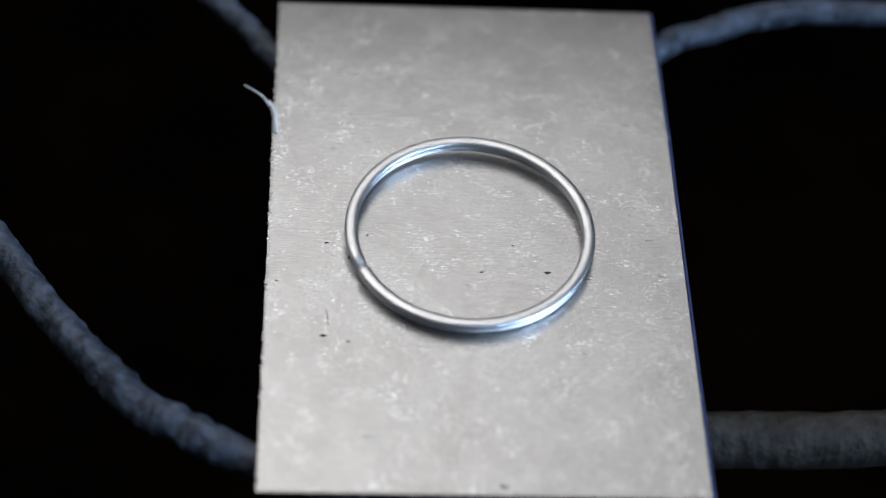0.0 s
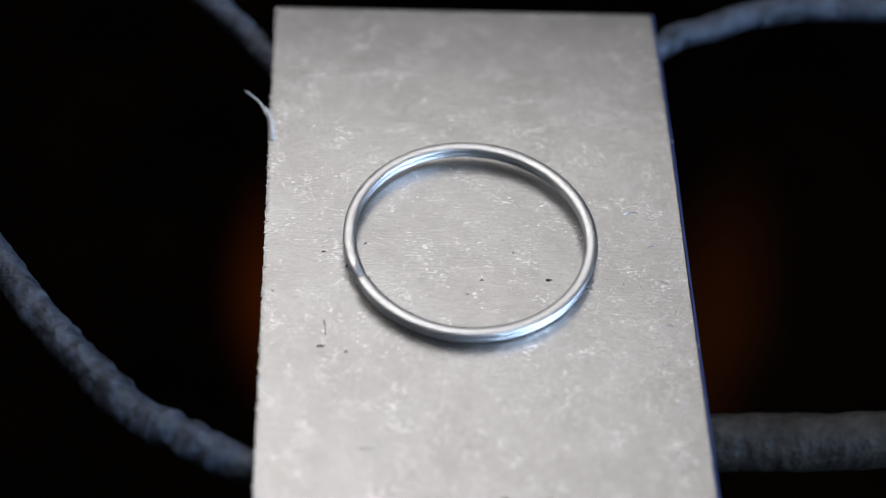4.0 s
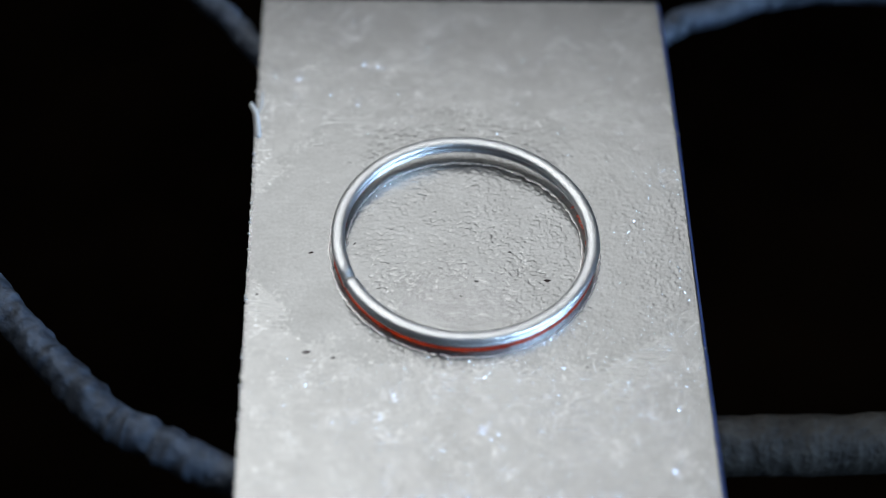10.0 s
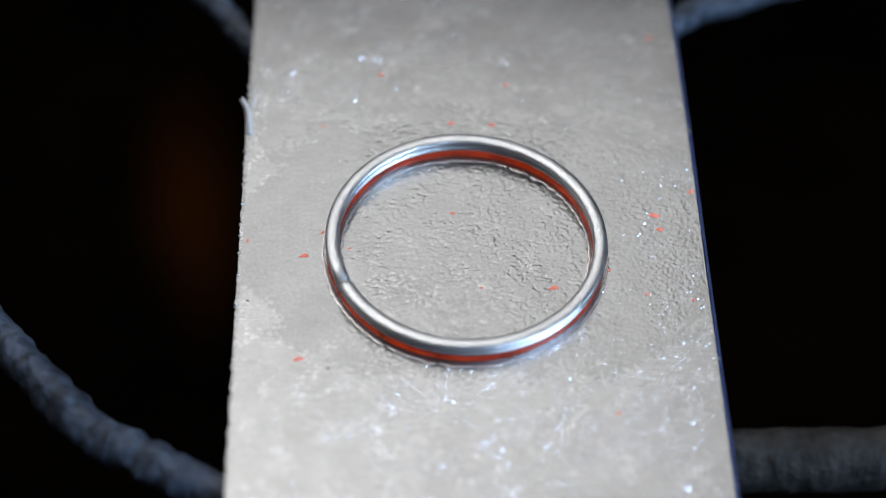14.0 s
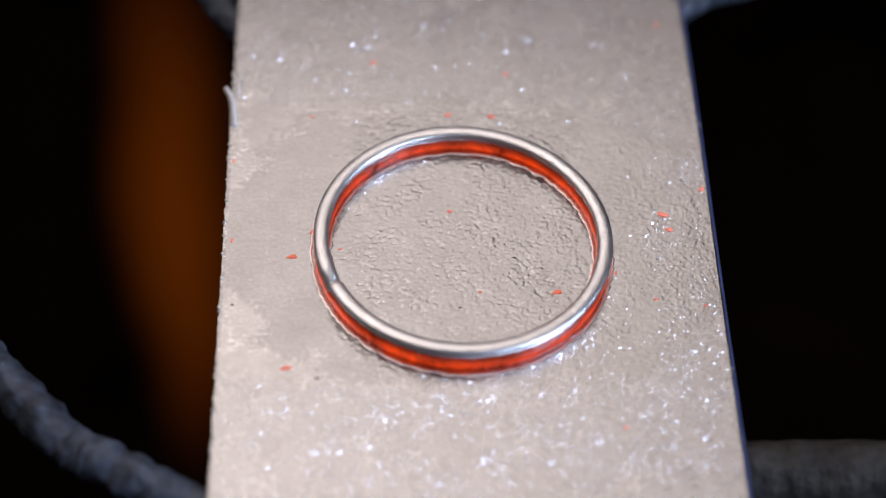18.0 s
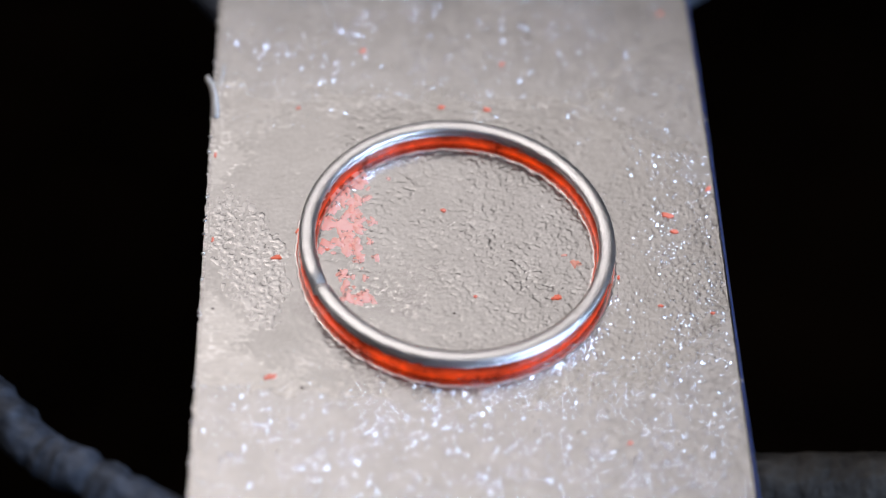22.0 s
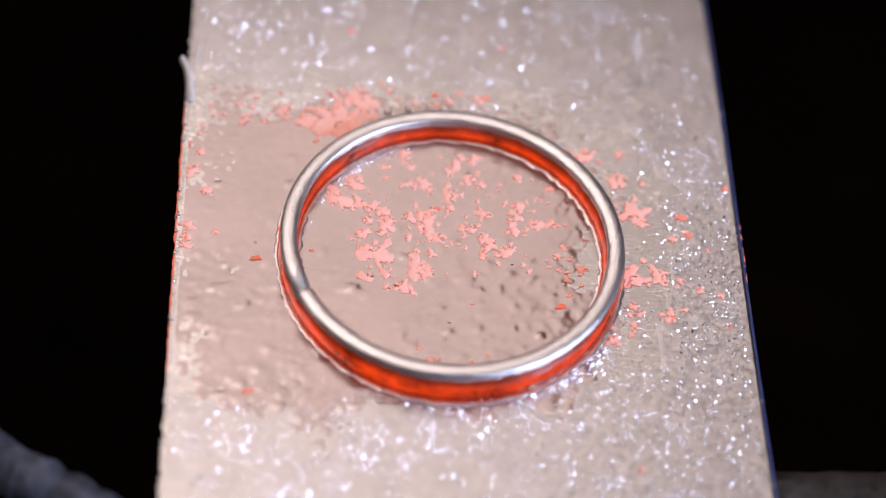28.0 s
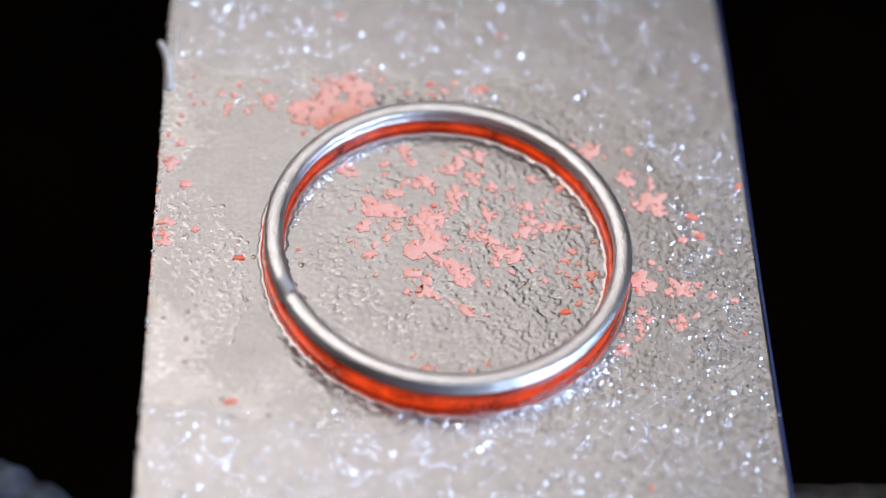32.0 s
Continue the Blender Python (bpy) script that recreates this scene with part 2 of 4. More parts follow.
def tube(line, radius, sides=16, rough=0.0, scale=1.0, flat=1.0, caps=True, side=None):
    """A round bar along a line; radius is a number or a function of 0..1; rough: lumps, as a share of the radius."""
    bm = bmesh.new()
    rings = []
    n = len(line)
    for i, p in enumerate(line):
        along = (line[min(i + 1, n - 1)] - line[max(i - 1, 0)]).normalized()
        if side is None:
            side = along.orthogonal().normalized()
        side = (side - along * side.dot(along)).normalized()
        up = along.cross(side)
        r = radius(i / (n - 1)) if callable(radius) else radius
        ring = []
        for k in range(sides):
            a = 2 * math.pi * k / sides
            way = side * math.cos(a) + up * math.sin(a) * flat
            q = p + way * r
            if rough:
                q += way * r * rough * (noise.noise(q * scale) + 0.5 * noise.noise(q * scale * 2.7))
            ring.append(bm.verts.new(q))
        rings.append(ring)
    for a, b in zip(rings, rings[1:]):
        for k in range(sides):
            bm.faces.new((a[k], a[(k + 1) % sides], b[(k + 1) % sides], b[k]))
    if caps:
        bm.faces.new(rings[0][::-1])
        bm.faces.new(rings[-1])
    bmesh.ops.recalc_face_normals(bm, faces=bm.faces[:])
    return bm


def mm(*p):
    return Vector(p) * MM


# ---- the room ----
tagged(part("ceiling", box(-2.4, 2.4, -2.4, 2.4, 1.5, 1.55), M_WALL), "plain pale ceiling", "ceiling", kind="structure")
for wall_name, b in (("wall_north", (-2.4, 2.4, 2.35, 2.4)), ("wall_south", (-2.4, 2.4, -2.4, -2.35)), ("wall_east", (2.35, 2.4, -2.35, 2.35)), ("wall_west", (-2.4, -2.35, -2.35, 2.35))):
    tagged(part(wall_name, box(*b, -0.2, 1.5), M_WALL), "plain pale painted wall", "wall", kind="structure")
STOVE_Z = -0.12
tagged(part("ground", box(-2.35, 2.35, -2.35, 2.35, -0.2, STOVE_Z), M_STOVE), "surface below the trivet, its darkness put into the colour", "ground", kind="structure")

# ---- plate ----
PLATE_Y0, PLATE_Y1, HALF, THICK = -18.0, 45.4, 20.0, 0.8


def sag(y):
    return -1.5 * max(0.0, (y - 20) / 25.4) ** 2


plate = tagged(new("metal_plate"), "thin rectangular silvery metal plate lying on a sooty wire trivet", "metal plate")


def build_sheet():
    """The sheet: a cut strip with slightly ragged long edges and a broken arris."""
    bm = bmesh.new()
    ny, xs = 160, [-1, -0.985, -0.7, -0.35, 0, 0.35, 0.7, 0.985, 1]
    grid = {}
    for j in range(ny + 1):
        y = PLATE_Y0 + (PLATE_Y1 - PLATE_Y0) * j / ny
        left = 0.10 * noise.noise((0, y * 1.1, 0)) + 0.10 * noise.noise((3, y * 3.1, 0))
        right = 0.04 * noise.noise((9, y * 0.8, 0)) + 0.03 * noise.noise((9, y * 3, 4))
        for i, s in enumerate(xs):
            x = s * HALF + (left if s < -0.9 else right if s > 0.9 else 0)
            e = 0.08 if abs(s) == 1 or j in (0, ny) else 0.0
            grid[i, j, 0] = bm.verts.new(mm(x, y, sag(y) - e))
            grid[i, j, 1] = bm.verts.new(mm(x, y, sag(y) - THICK))
    nx = len(xs) - 1
    for j in range(ny):
        for i in range(nx):
            bm.faces.new((grid[i, j, 0], grid[i + 1, j, 0], grid[i + 1, j + 1, 0], grid[i, j + 1, 0]))
            bm.faces.new((grid[i, j + 1, 1], grid[i + 1, j + 1, 1], grid[i + 1, j, 1], grid[i, j, 1]))
        bm.faces.new((grid[0, j, 0], grid[0, j + 1, 0], grid[0, j + 1, 1], grid[0, j, 1]))
        bm.faces.new((grid[nx, j + 1, 0], grid[nx, j, 0], grid[nx, j, 1], grid[nx, j + 1, 1]))
    for i in range(nx):
        bm.faces.new((grid[i + 1, 0, 0], grid[i, 0, 0], grid[i, 0, 1], grid[i + 1, 0, 1]))
        bm.faces.new((grid[i, ny, 0], grid[i + 1, ny, 0], grid[i + 1, ny, 1], grid[i, ny, 1]))
    return bm


part("sheet", build_sheet(), M_PLATE, plate, smooth=False)

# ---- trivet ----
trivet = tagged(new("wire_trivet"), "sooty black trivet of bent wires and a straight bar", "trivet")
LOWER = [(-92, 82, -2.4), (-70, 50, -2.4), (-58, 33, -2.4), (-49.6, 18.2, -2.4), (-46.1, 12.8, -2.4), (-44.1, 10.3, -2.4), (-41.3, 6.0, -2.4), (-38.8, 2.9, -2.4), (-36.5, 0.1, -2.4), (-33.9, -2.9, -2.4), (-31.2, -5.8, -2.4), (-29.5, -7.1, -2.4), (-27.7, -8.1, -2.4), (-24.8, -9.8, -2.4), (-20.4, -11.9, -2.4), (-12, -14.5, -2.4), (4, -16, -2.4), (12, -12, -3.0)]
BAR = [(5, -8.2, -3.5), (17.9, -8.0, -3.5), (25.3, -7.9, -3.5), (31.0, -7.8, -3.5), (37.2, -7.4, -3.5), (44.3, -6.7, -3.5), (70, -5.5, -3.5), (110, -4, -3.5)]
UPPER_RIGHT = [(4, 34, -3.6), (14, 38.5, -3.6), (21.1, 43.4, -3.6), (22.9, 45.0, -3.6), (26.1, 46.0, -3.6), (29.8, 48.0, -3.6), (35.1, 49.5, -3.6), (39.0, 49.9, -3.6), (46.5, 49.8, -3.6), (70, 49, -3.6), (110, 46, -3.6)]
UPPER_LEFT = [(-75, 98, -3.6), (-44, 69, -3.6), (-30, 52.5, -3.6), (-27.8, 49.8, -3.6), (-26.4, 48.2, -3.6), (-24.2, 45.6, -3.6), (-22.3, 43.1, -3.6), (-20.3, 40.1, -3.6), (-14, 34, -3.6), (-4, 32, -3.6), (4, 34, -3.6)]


def build_wire(path, r, amount, seed):
    """A sooty wire: lumps of scale along it, and a swelling here and there."""
    def radius(u):
        return r * MM * (1 + amount * (0.5 * noise.noise((u * 34, seed, 0)) + 0.3 * noise.noise((u * 70, seed, 3))))
    return tube(spline([mm(*p) for p in path], 40), radius, 32, amount, 400)


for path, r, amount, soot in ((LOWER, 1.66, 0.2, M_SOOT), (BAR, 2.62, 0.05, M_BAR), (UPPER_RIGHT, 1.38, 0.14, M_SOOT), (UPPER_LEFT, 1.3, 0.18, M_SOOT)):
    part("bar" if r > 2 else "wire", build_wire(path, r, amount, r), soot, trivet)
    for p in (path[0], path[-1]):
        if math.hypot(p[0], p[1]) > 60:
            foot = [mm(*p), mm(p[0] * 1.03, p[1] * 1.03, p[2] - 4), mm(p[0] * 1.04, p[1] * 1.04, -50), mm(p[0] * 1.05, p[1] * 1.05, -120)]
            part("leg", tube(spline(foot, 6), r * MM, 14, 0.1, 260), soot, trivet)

# ---- split ring ----
RX, RY, RR, WIRE = -1.0, 10.85, 11.37, 0.62
ring = tagged(new("split_ring"), "bright steel split key ring of two coils lying on the plate", "key ring")
START = math.radians(205.5)
UPPER_Z, UPPER_H, LOWER_Z, LOWER_H = 1.15, 0.33, 0.37, 0.34


def coil_line(s0, s1, n):
    """The middle line of the wire, anticlockwise from the cut end on top, dipping under that end into the lower coil."""
    line = []
    for i in range(n + 1):
        s = s0 + (s1 - s0) * i / n
        u = min(1, max(0, (s - (2 * math.pi - 0.15)) / 0.2))
        u = u * u * (3 - 2 * u)
        z = UPPER_Z + (LOWER_Z - UPPER_Z) * u
        r = RR + 0.03 * math.sin(3 * s) - 0.06 * math.sin(math.pi * u)
        line.append(mm(r * math.cos(START + s), r * math.sin(START + s), z))
    return line


def outward(s):
    return Vector((math.cos(START + s), math.sin(START + s), 0))


END = 4 * math.pi - 0.2


def coil_radius(length, cut0, cut1, narrow=1.0):
    """The wire's radius, pinched over its last half millimetre at a cut end."""
    def at(u):
        k = 1.0
        if cut0:
            k = min(k, 0.62 + 0.38 * min(1, u * length / 0.4) ** 0.5)
        if cut1:
            k = min(k, 0.62 + 0.38 * min(1, (1 - u) * length / 0.4) ** 0.5)
        return WIRE * MM * k * narrow
    return at


part("upper_coil", tube(coil_line(0, 2 * math.pi + 0.04, 190), coil_radius(6.32 * RR, True, True), 24, 0.02, 1400, UPPER_H / WIRE, True, outward(0)), M_RING, ring)
part("lower_coil", tube(coil_line(2 * math.pi + 0.04, END, 150), coil_radius(6.0 * RR, False, True, 0.78), 18, 0.02, 1400, LOWER_H / WIRE, True, outward(0.04)), M_RING, ring)


# ---- red glow round the ring's foot ----
def build_rim():
    """A low glowing rim, flush with the plate when cold and raised round the lower coil when hot."""
    bm = bmesh.new()
    n, rows = 240, []
    profile = [(-0.56, -1.95), (-0.51, -0.1), (-0.44, 0.0), (0.44, 0.0), (0.51, -0.1), (0.56, -1.95)]
    for i in range(n):
        a = 2 * math.pi * i / n
        row = []
        for k, (dr, z) in enumerate(profile):
            p = Vector((math.cos(a), math.sin(a), 0))
            wob = 0.05 * noise.noise(p * 9 + Vector((k, 0, 0))) + 0.05 * noise.noise(p * 30)
            q = p * (RR + dr + wob * (1 if dr > 0 else -1)) + Vector((0, 0, z + (0.03 * noise.noise(p * 14) + 0.03 * noise.noise(p * 37) if z > -0.9 else 0)))
            row.append(bm.verts.new(q * MM))
        rows.append(row)
    for i in range(n):
        a, b = rows[i], rows[(i + 1) % n]
        for k in range(len(profile)):
            bm.faces.new((a[k], b[k], b[(k + 1) % len(profile)], a[(k + 1) % len(profile)]))
    bmesh.ops.recalc_face_normals(bm, faces=bm.faces[:])
    return bm


# added part: stands for the plate's red glow in the ring's shade
glow_rim = part("glow_rim", build_rim(), M_HOT, plate, "added rim of red glow round the foot of the ring")


def build_crust(near, out, seed):
    """The melt's bright lip round the ring's foot: a low ragged bead, drawn out to near before and behind it."""
    bm = bmesh.new()
    n, rows = 420, []
    for i in range(n):
        a = 2 * math.pi * i / n
        p = Vector((math.cos(a), math.sin(a), 0))
        wide = 0.36 + 0.16 * noise.noise(p * 14 + Vector((seed, 0, 0))) + 0.14 * noise.noise(p * 48 + Vector((0, seed, 0)))
        start = RR + out * (0.62 + (near - 0.62) * abs(math.sin(a)) ** 1.5) + 0.08 * noise.noise(p * 8 + Vector((0, seed, 2))) + 0.06 * noise.noise(p * 31 + Vector((2, seed, 0)))
        lift = 0.012 + 0.02 * noise.noise(p * 20 + Vector((0, 0, seed))) + 0.018 * noise.noise(p * 70 + Vector((0, 0, seed)))
        rows.append([bm.verts.new((p * (start + out * u * wide) + Vector((0, 0, z + lift))) * MM) for u, z in ((0.0, -0.06), (0.14, 0.01), (0.36, 0.045), (0.66, 0.025), (1.0, -0.05))])
    for i in range(n):
        a, b = rows[i], rows[(i + 1) % n]
        for k in range(4):
            bm.faces.new((a[k], b[k], b[k + 1], a[k + 1]) if out < 0 else (a[k], a[k + 1], b[k + 1], b[k]))
    return bm


crusts = [part("crust_line", build_crust(1.0, 1, 3), M_CRUST, plate, "ragged bright lip of melt round the ring's foot"), part("crust_line", build_crust(0.95, -1, 8), M_CRUST, plate, "ragged bright lip of melt round the ring's foot")]


# ---- skins of the plate: they swell out of the sheet as it melts and sets ----
def field(name, x0, x1, y0, y1, step, height, mat, smooth):
    """A relief sheet of height(x, y) millimetres (None: no sheet there), as one mesh."""
    nx, ny = int((x1 - x0) / step), int((y1 - y0) / step)
    verts, faces, index = [], [], {}
    for j in range(ny + 1):
        for i in range(nx + 1):
            x, y = x0 + i * step, y0 + j * step
            h = height(x, y)
            if h is not None:
                index[i, j] = len(verts)
                verts.append((x * MM, y * MM, (h + sag(y)) * MM))
    for j in range(ny):
        for i in range(nx):
            q = [index.get(k) for k in ((i, j), (i + 1, j), (i + 1, j + 1), (i, j + 1))]
            if None not in q:
                faces.append(q)
    me = bpy.data.meshes.new(name)
    me.from_pydata(verts, [], faces)
    for p in me.polygons:
        p.use_smooth = smooth
    me.materials.append(mat)
    ob = new(name, me)
    ob.parent = plate
    return ob


def bumps(x, y, size, seed):
    return noise.noise((x / size + seed, y / size, seed * 0.37))


def wrinkle_height(x, y):
    e = math.hypot(max(0.0, abs(x - 0.5) - 6.0) / 20.0, (y - 12.5) / 19.0) + 0.12 * bumps(x, y, 3.0, 5)
    mask = 1 - fade(e, 0.62, 1.05)
    if mask <= 0 or abs(x) > 19.75:
        return None
    h = 0.5 * bumps(x * 0.85, y * 1.25, 0.33, 1) + 0.5 * bumps(x * 0.9, y * 1.1, 0.2, 2) + 0.25 * bumps(x, y, 1.3, 3)
    return 0.012 + 0.046 * h * mask * (1 - 0.55 * fade(abs(x + 0.5), 8.5, 11.5)) * (0.7 + 0.5 * fade(bumps(x, y, 3.0, 8), -0.45, 0.45)) - 0.05 * (1 - mask)


wrinkled_skin = tagged(field("wrinkled_skin", -19.7, 19.7, -7, 32, 0.085, wrinkle_height, M_SKIN, True), "wrinkled grey skin of set metal round the ring")


def crumple_height(x, y):
    e = math.hypot((x + 16.5 + 0.25 * (y - 10)) / 4.6, (y - 10.5) / 9.5) + 0.2 * bumps(x, y, 2.2, 15)
    low = math.hypot((x + 8.5 + 0.5 * (y + 1)) / 8.0, (y + 1.0 + 0.12 * (x + 8)) / 2.6) + 0.5 * bumps(x, y, 2.0, 17)
    mask = max(1 - fade(e, 0.6, 1.0), 0.8 * (1 - fade(low, 0.5, 1.0)))
    if mask <= 0 or abs(x) > 19.7:
        return None
    h = 0.4 * abs(bumps(x + y * 0.4, y - x * 0.3, 0.9, 11)) + 0.7 * bumps(x, y, 0.3, 12) + 0.5 * bumps(x, y, 0.17, 14)
    return 0.06 * h - 0.2 * (1 - mask)


crumpled_skin = tagged(field("crumpled_skin", -19.6, 2, -5, 21, 0.085, crumple_height, M_CRUMPLE, True), "crumpled silvery crust near the plate's long edge")


DENTS = []
rnd = random.Random(52)
while len(DENTS) < 520:
    x, y = rnd.uniform(-19, 8.6), rnd.uniform(-2, 22)
    if rnd.random() < (0.12 + 0.88 * (1 - fade(y, 8, 14))) * (1 if x > -4 or x < -11 else 0.4):
        DENTS.append((x, y, rnd.uniform(0.16, 0.44), rnd.uniform(0.4, 1.0) * rnd.choice((-1, 1, 1)), rnd.uniform(0.9, 1.35)))


def dented(x, y):
    """Small dents and warts left in the melt's skin (millimetres)."""
    h = 0.0
    for cx, cy, r, k, long in DENTS:
        if abs(x - cx) < 3 * r * long and abs(y - cy) < 3 * r:
            h += k * r * math.exp(-((x - cx) / (r * long)) ** 2 - ((y - cy) / r) ** 2)
    return max(h, -0.12)


def pool_height(x, y):
    e = (((x + 3.5) / (20.0 if x < -3.5 else 15.2)) ** 4 + ((y - 11.5) / 16.0) ** 4) ** 0.25 + 0.16 * bumps(x, y, 4.0, 25) + 0.1 * bumps(x, y, 1.2, 28) + 0.08 * bumps(x, y, 0.45, 30)
    if e > 1 or abs(x) > 19.6:
        return None
    return 0.04 * bumps(x, y, 6.0, 26) + (0.006 + 0.006 * (1 - fade(y, 8, 13))) * bumps(x * 0.8, y * 1.2, 0.8, 27) + 0.12 * dented(x, y) - 0.06 * fade(e, 0.62, 1.0) + 0.03 * bumps(x, y, 0.5, 33) * fade(e, 0.6, 0.85)


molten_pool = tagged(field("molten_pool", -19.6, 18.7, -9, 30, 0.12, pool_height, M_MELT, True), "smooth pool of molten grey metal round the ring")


def film_height(x, y):
    e = abs(y - 16.0 - 0.12 * x) / 23.0 + 0.14 * bumps(x, y, 5.0, 41) + 0.14 * bumps(x, y, 1.1, 42) + 0.22 * bumps(x, y, 0.55, 44)
    return 0.0015 * bumps(x, y, 2.0, 43) - 0.05 * fade(e, 0.65, 1.2) if abs(x) < 19.87 else None


glow_layer = tagged(field("glow_layer", -19.85, 19.85, -12, 44, 0.2, film_height, M_FILM, True), "thin layer added for the hot plate's pink glow")

CELL = 0.36
CELLS = np.random.RandomState(4).rand(140, 200, 6)


def grown(x, y):
    """How far the crystals have spread: least along the hot left edge."""
    edge = fade(x - 0.35 * y + 3.0 * bumps(x, y, 3, 23), -9, 4)
    return max(edge, 1 - fade(y + 2.0 * bumps(x, y, 2.5, 24), -2.5, 2), fade(y + 2.5 * bumps(x, y, 2.5, 29), 22, 28))


def crystal_height(x, y):
    inside = math.hypot((x - 0.0) / 17.0, (y - 12.0) / 13.0)
    zone = fade(inside + 0.25 * bumps(x, y, 3.5, 21), 0.78, 1.05)
    if x > 4:
        zone = max(zone, fade(x + 2.5 * bumps(x, y, 3, 22) - 0.25 * max(0, y - 8), 10.5, 14.5))
    zone *= grown(x, y)
    if zone <= 0:
        return None
    u, v = (x + 22) / CELL, (y + 20) / CELL
    i0, j0 = int(u), int(v)
    best = None
    for i in (i0 - 1, i0, i0 + 1):
        for j in (j0 - 1, j0, j0 + 1):
            c = CELLS[i % 140, j % 200]
            du, dv = u - i - c[0], v - j - c[1]
            d = du * du + dv * dv
            if best is None or d < best[0]:
                best = (d, c, du, dv)
    c, du, dv = best[1:]
    k = 0.02 if c[5] < 0.9 else 0.06
    return 0.005 * c[2] + CELL * k * ((c[3] - 0.5) * du + (c[4] - 0.5) * dv) - 0.12 * (1 - zone)


crystal_skin = tagged(field("crystal_skin", -19.7, 19.7, -17.8, 45.2, 0.12, crystal_height, M_GRAIN, True), "glittering crystalline crust spreading over the plate")


# ---- glittering crystals standing on the crust ----
def build_glints():
    bm = bmesh.new()
    half = (WINDOW.normalized() + Vector((-0.07, -0.64, 0.77))).normalized()
    to_window = Vector((0, 0, 1)).rotation_difference(half).to_matrix()
    rnd = random.Random(21)
    made = 0
    while made < 16500:
        x, y = rnd.uniform(-19.4, 19.4), rnd.uniform(-17.6, 44.5)
        inside = math.hypot(x / 17.0, (y - 12.0) / 13.0)
        zone = fade(inside + 0.25 * bumps(x, y, 3.5, 21), 0.8, 1.1)
        if x > 4:
            zone = max(zone, 0.8 * fade(x - 0.25 * max(0, y - 8), 10.5, 15))
        zone *= max(0.5 + 0.5 * fade(x - 0.35 * y, -6, 11), 0.95 * (1 - fade(y, -2, 1.5))) if y < 22 else 0.45
        zone *= (0.4 + 0.9 * fade(bumps(x, y, 2.2, 31), -0.3, 0.4)) * grown(x, y)
        if made < 900:
            # thick clusters added on the melt's lip to imitate the window's reflection
            near = made < 650
            a, far = math.radians(rnd.gauss(-48, 16) if near else rnd.gauss(138, 14)), RR + (abs(rnd.gauss(0, 0.5)) + 1.0 if near else -1.05 - abs(rnd.gauss(0, 0.25)))
            x, y = RX + far * math.cos(a), RY + far * math.sin(a)
        elif rnd.random() > zone:
            continue
        made += 1
        r = (rnd.uniform(0.016, 0.046) if rnd.random() < 0.94 else rnd.uniform(0.05, 0.085)) * (1.0 + 0.15 * fade(y, 22, 30))
        if rnd.random() < (0.5 if y < 2 else 0.4):
            turn = to_window @ Euler((rnd.gauss(0, 0.07), rnd.gauss(0, 0.07), 0)).to_matrix()
        else:
            turn = Euler((rnd.gauss(0.1, 0.1), rnd.gauss(0.0, 0.12), 0)).to_matrix()
        n, wide = rnd.choice((4, 5, 6)), rnd.choice((0.45, 0.8, 1.0, 1.5))
        centre = Vector((x, y, sag(y) + rnd.uniform(-0.032, 0.028) + 0.35 * r - 0.025 * fade(y, 20, 25) - 0.02 * (1 - fade(x - 0.35 * y, -6, 9)) * (1 - fade(y, 16, 20)) * max(fade(y, -4, 1), 1 - fade(x, -15, -8))))
        top = [bm.verts.new((centre + turn @ Vector((r * math.cos(6.283 * i / n) * rnd.uniform(0.7, 1.2), r * wide * math.sin(6.283 * i / n) * rnd.uniform(0.7, 1.2), 0.02))) * MM) for i in range(n)]
        low = [bm.verts.new((centre + turn @ Vector((1.3 * r * math.cos(6.283 * i / n), 1.3 * r * wide * math.sin(6.283 * i / n), -0.03))) * MM) for i in range(n)]
        bm.faces.new(top)
        for i in range(n):
            bm.faces.new((low[i], low[(i + 1) % n], top[(i + 1) % n], top[i]))
    bmesh.ops.recalc_face_normals(bm, faces=bm.faces[:])
    return bm


crystal_glints = tagged(part("crystal_grain", build_glints(), M_GLINT, plate, "tiny glittering metal crystals", smooth=False), kind="stuff")


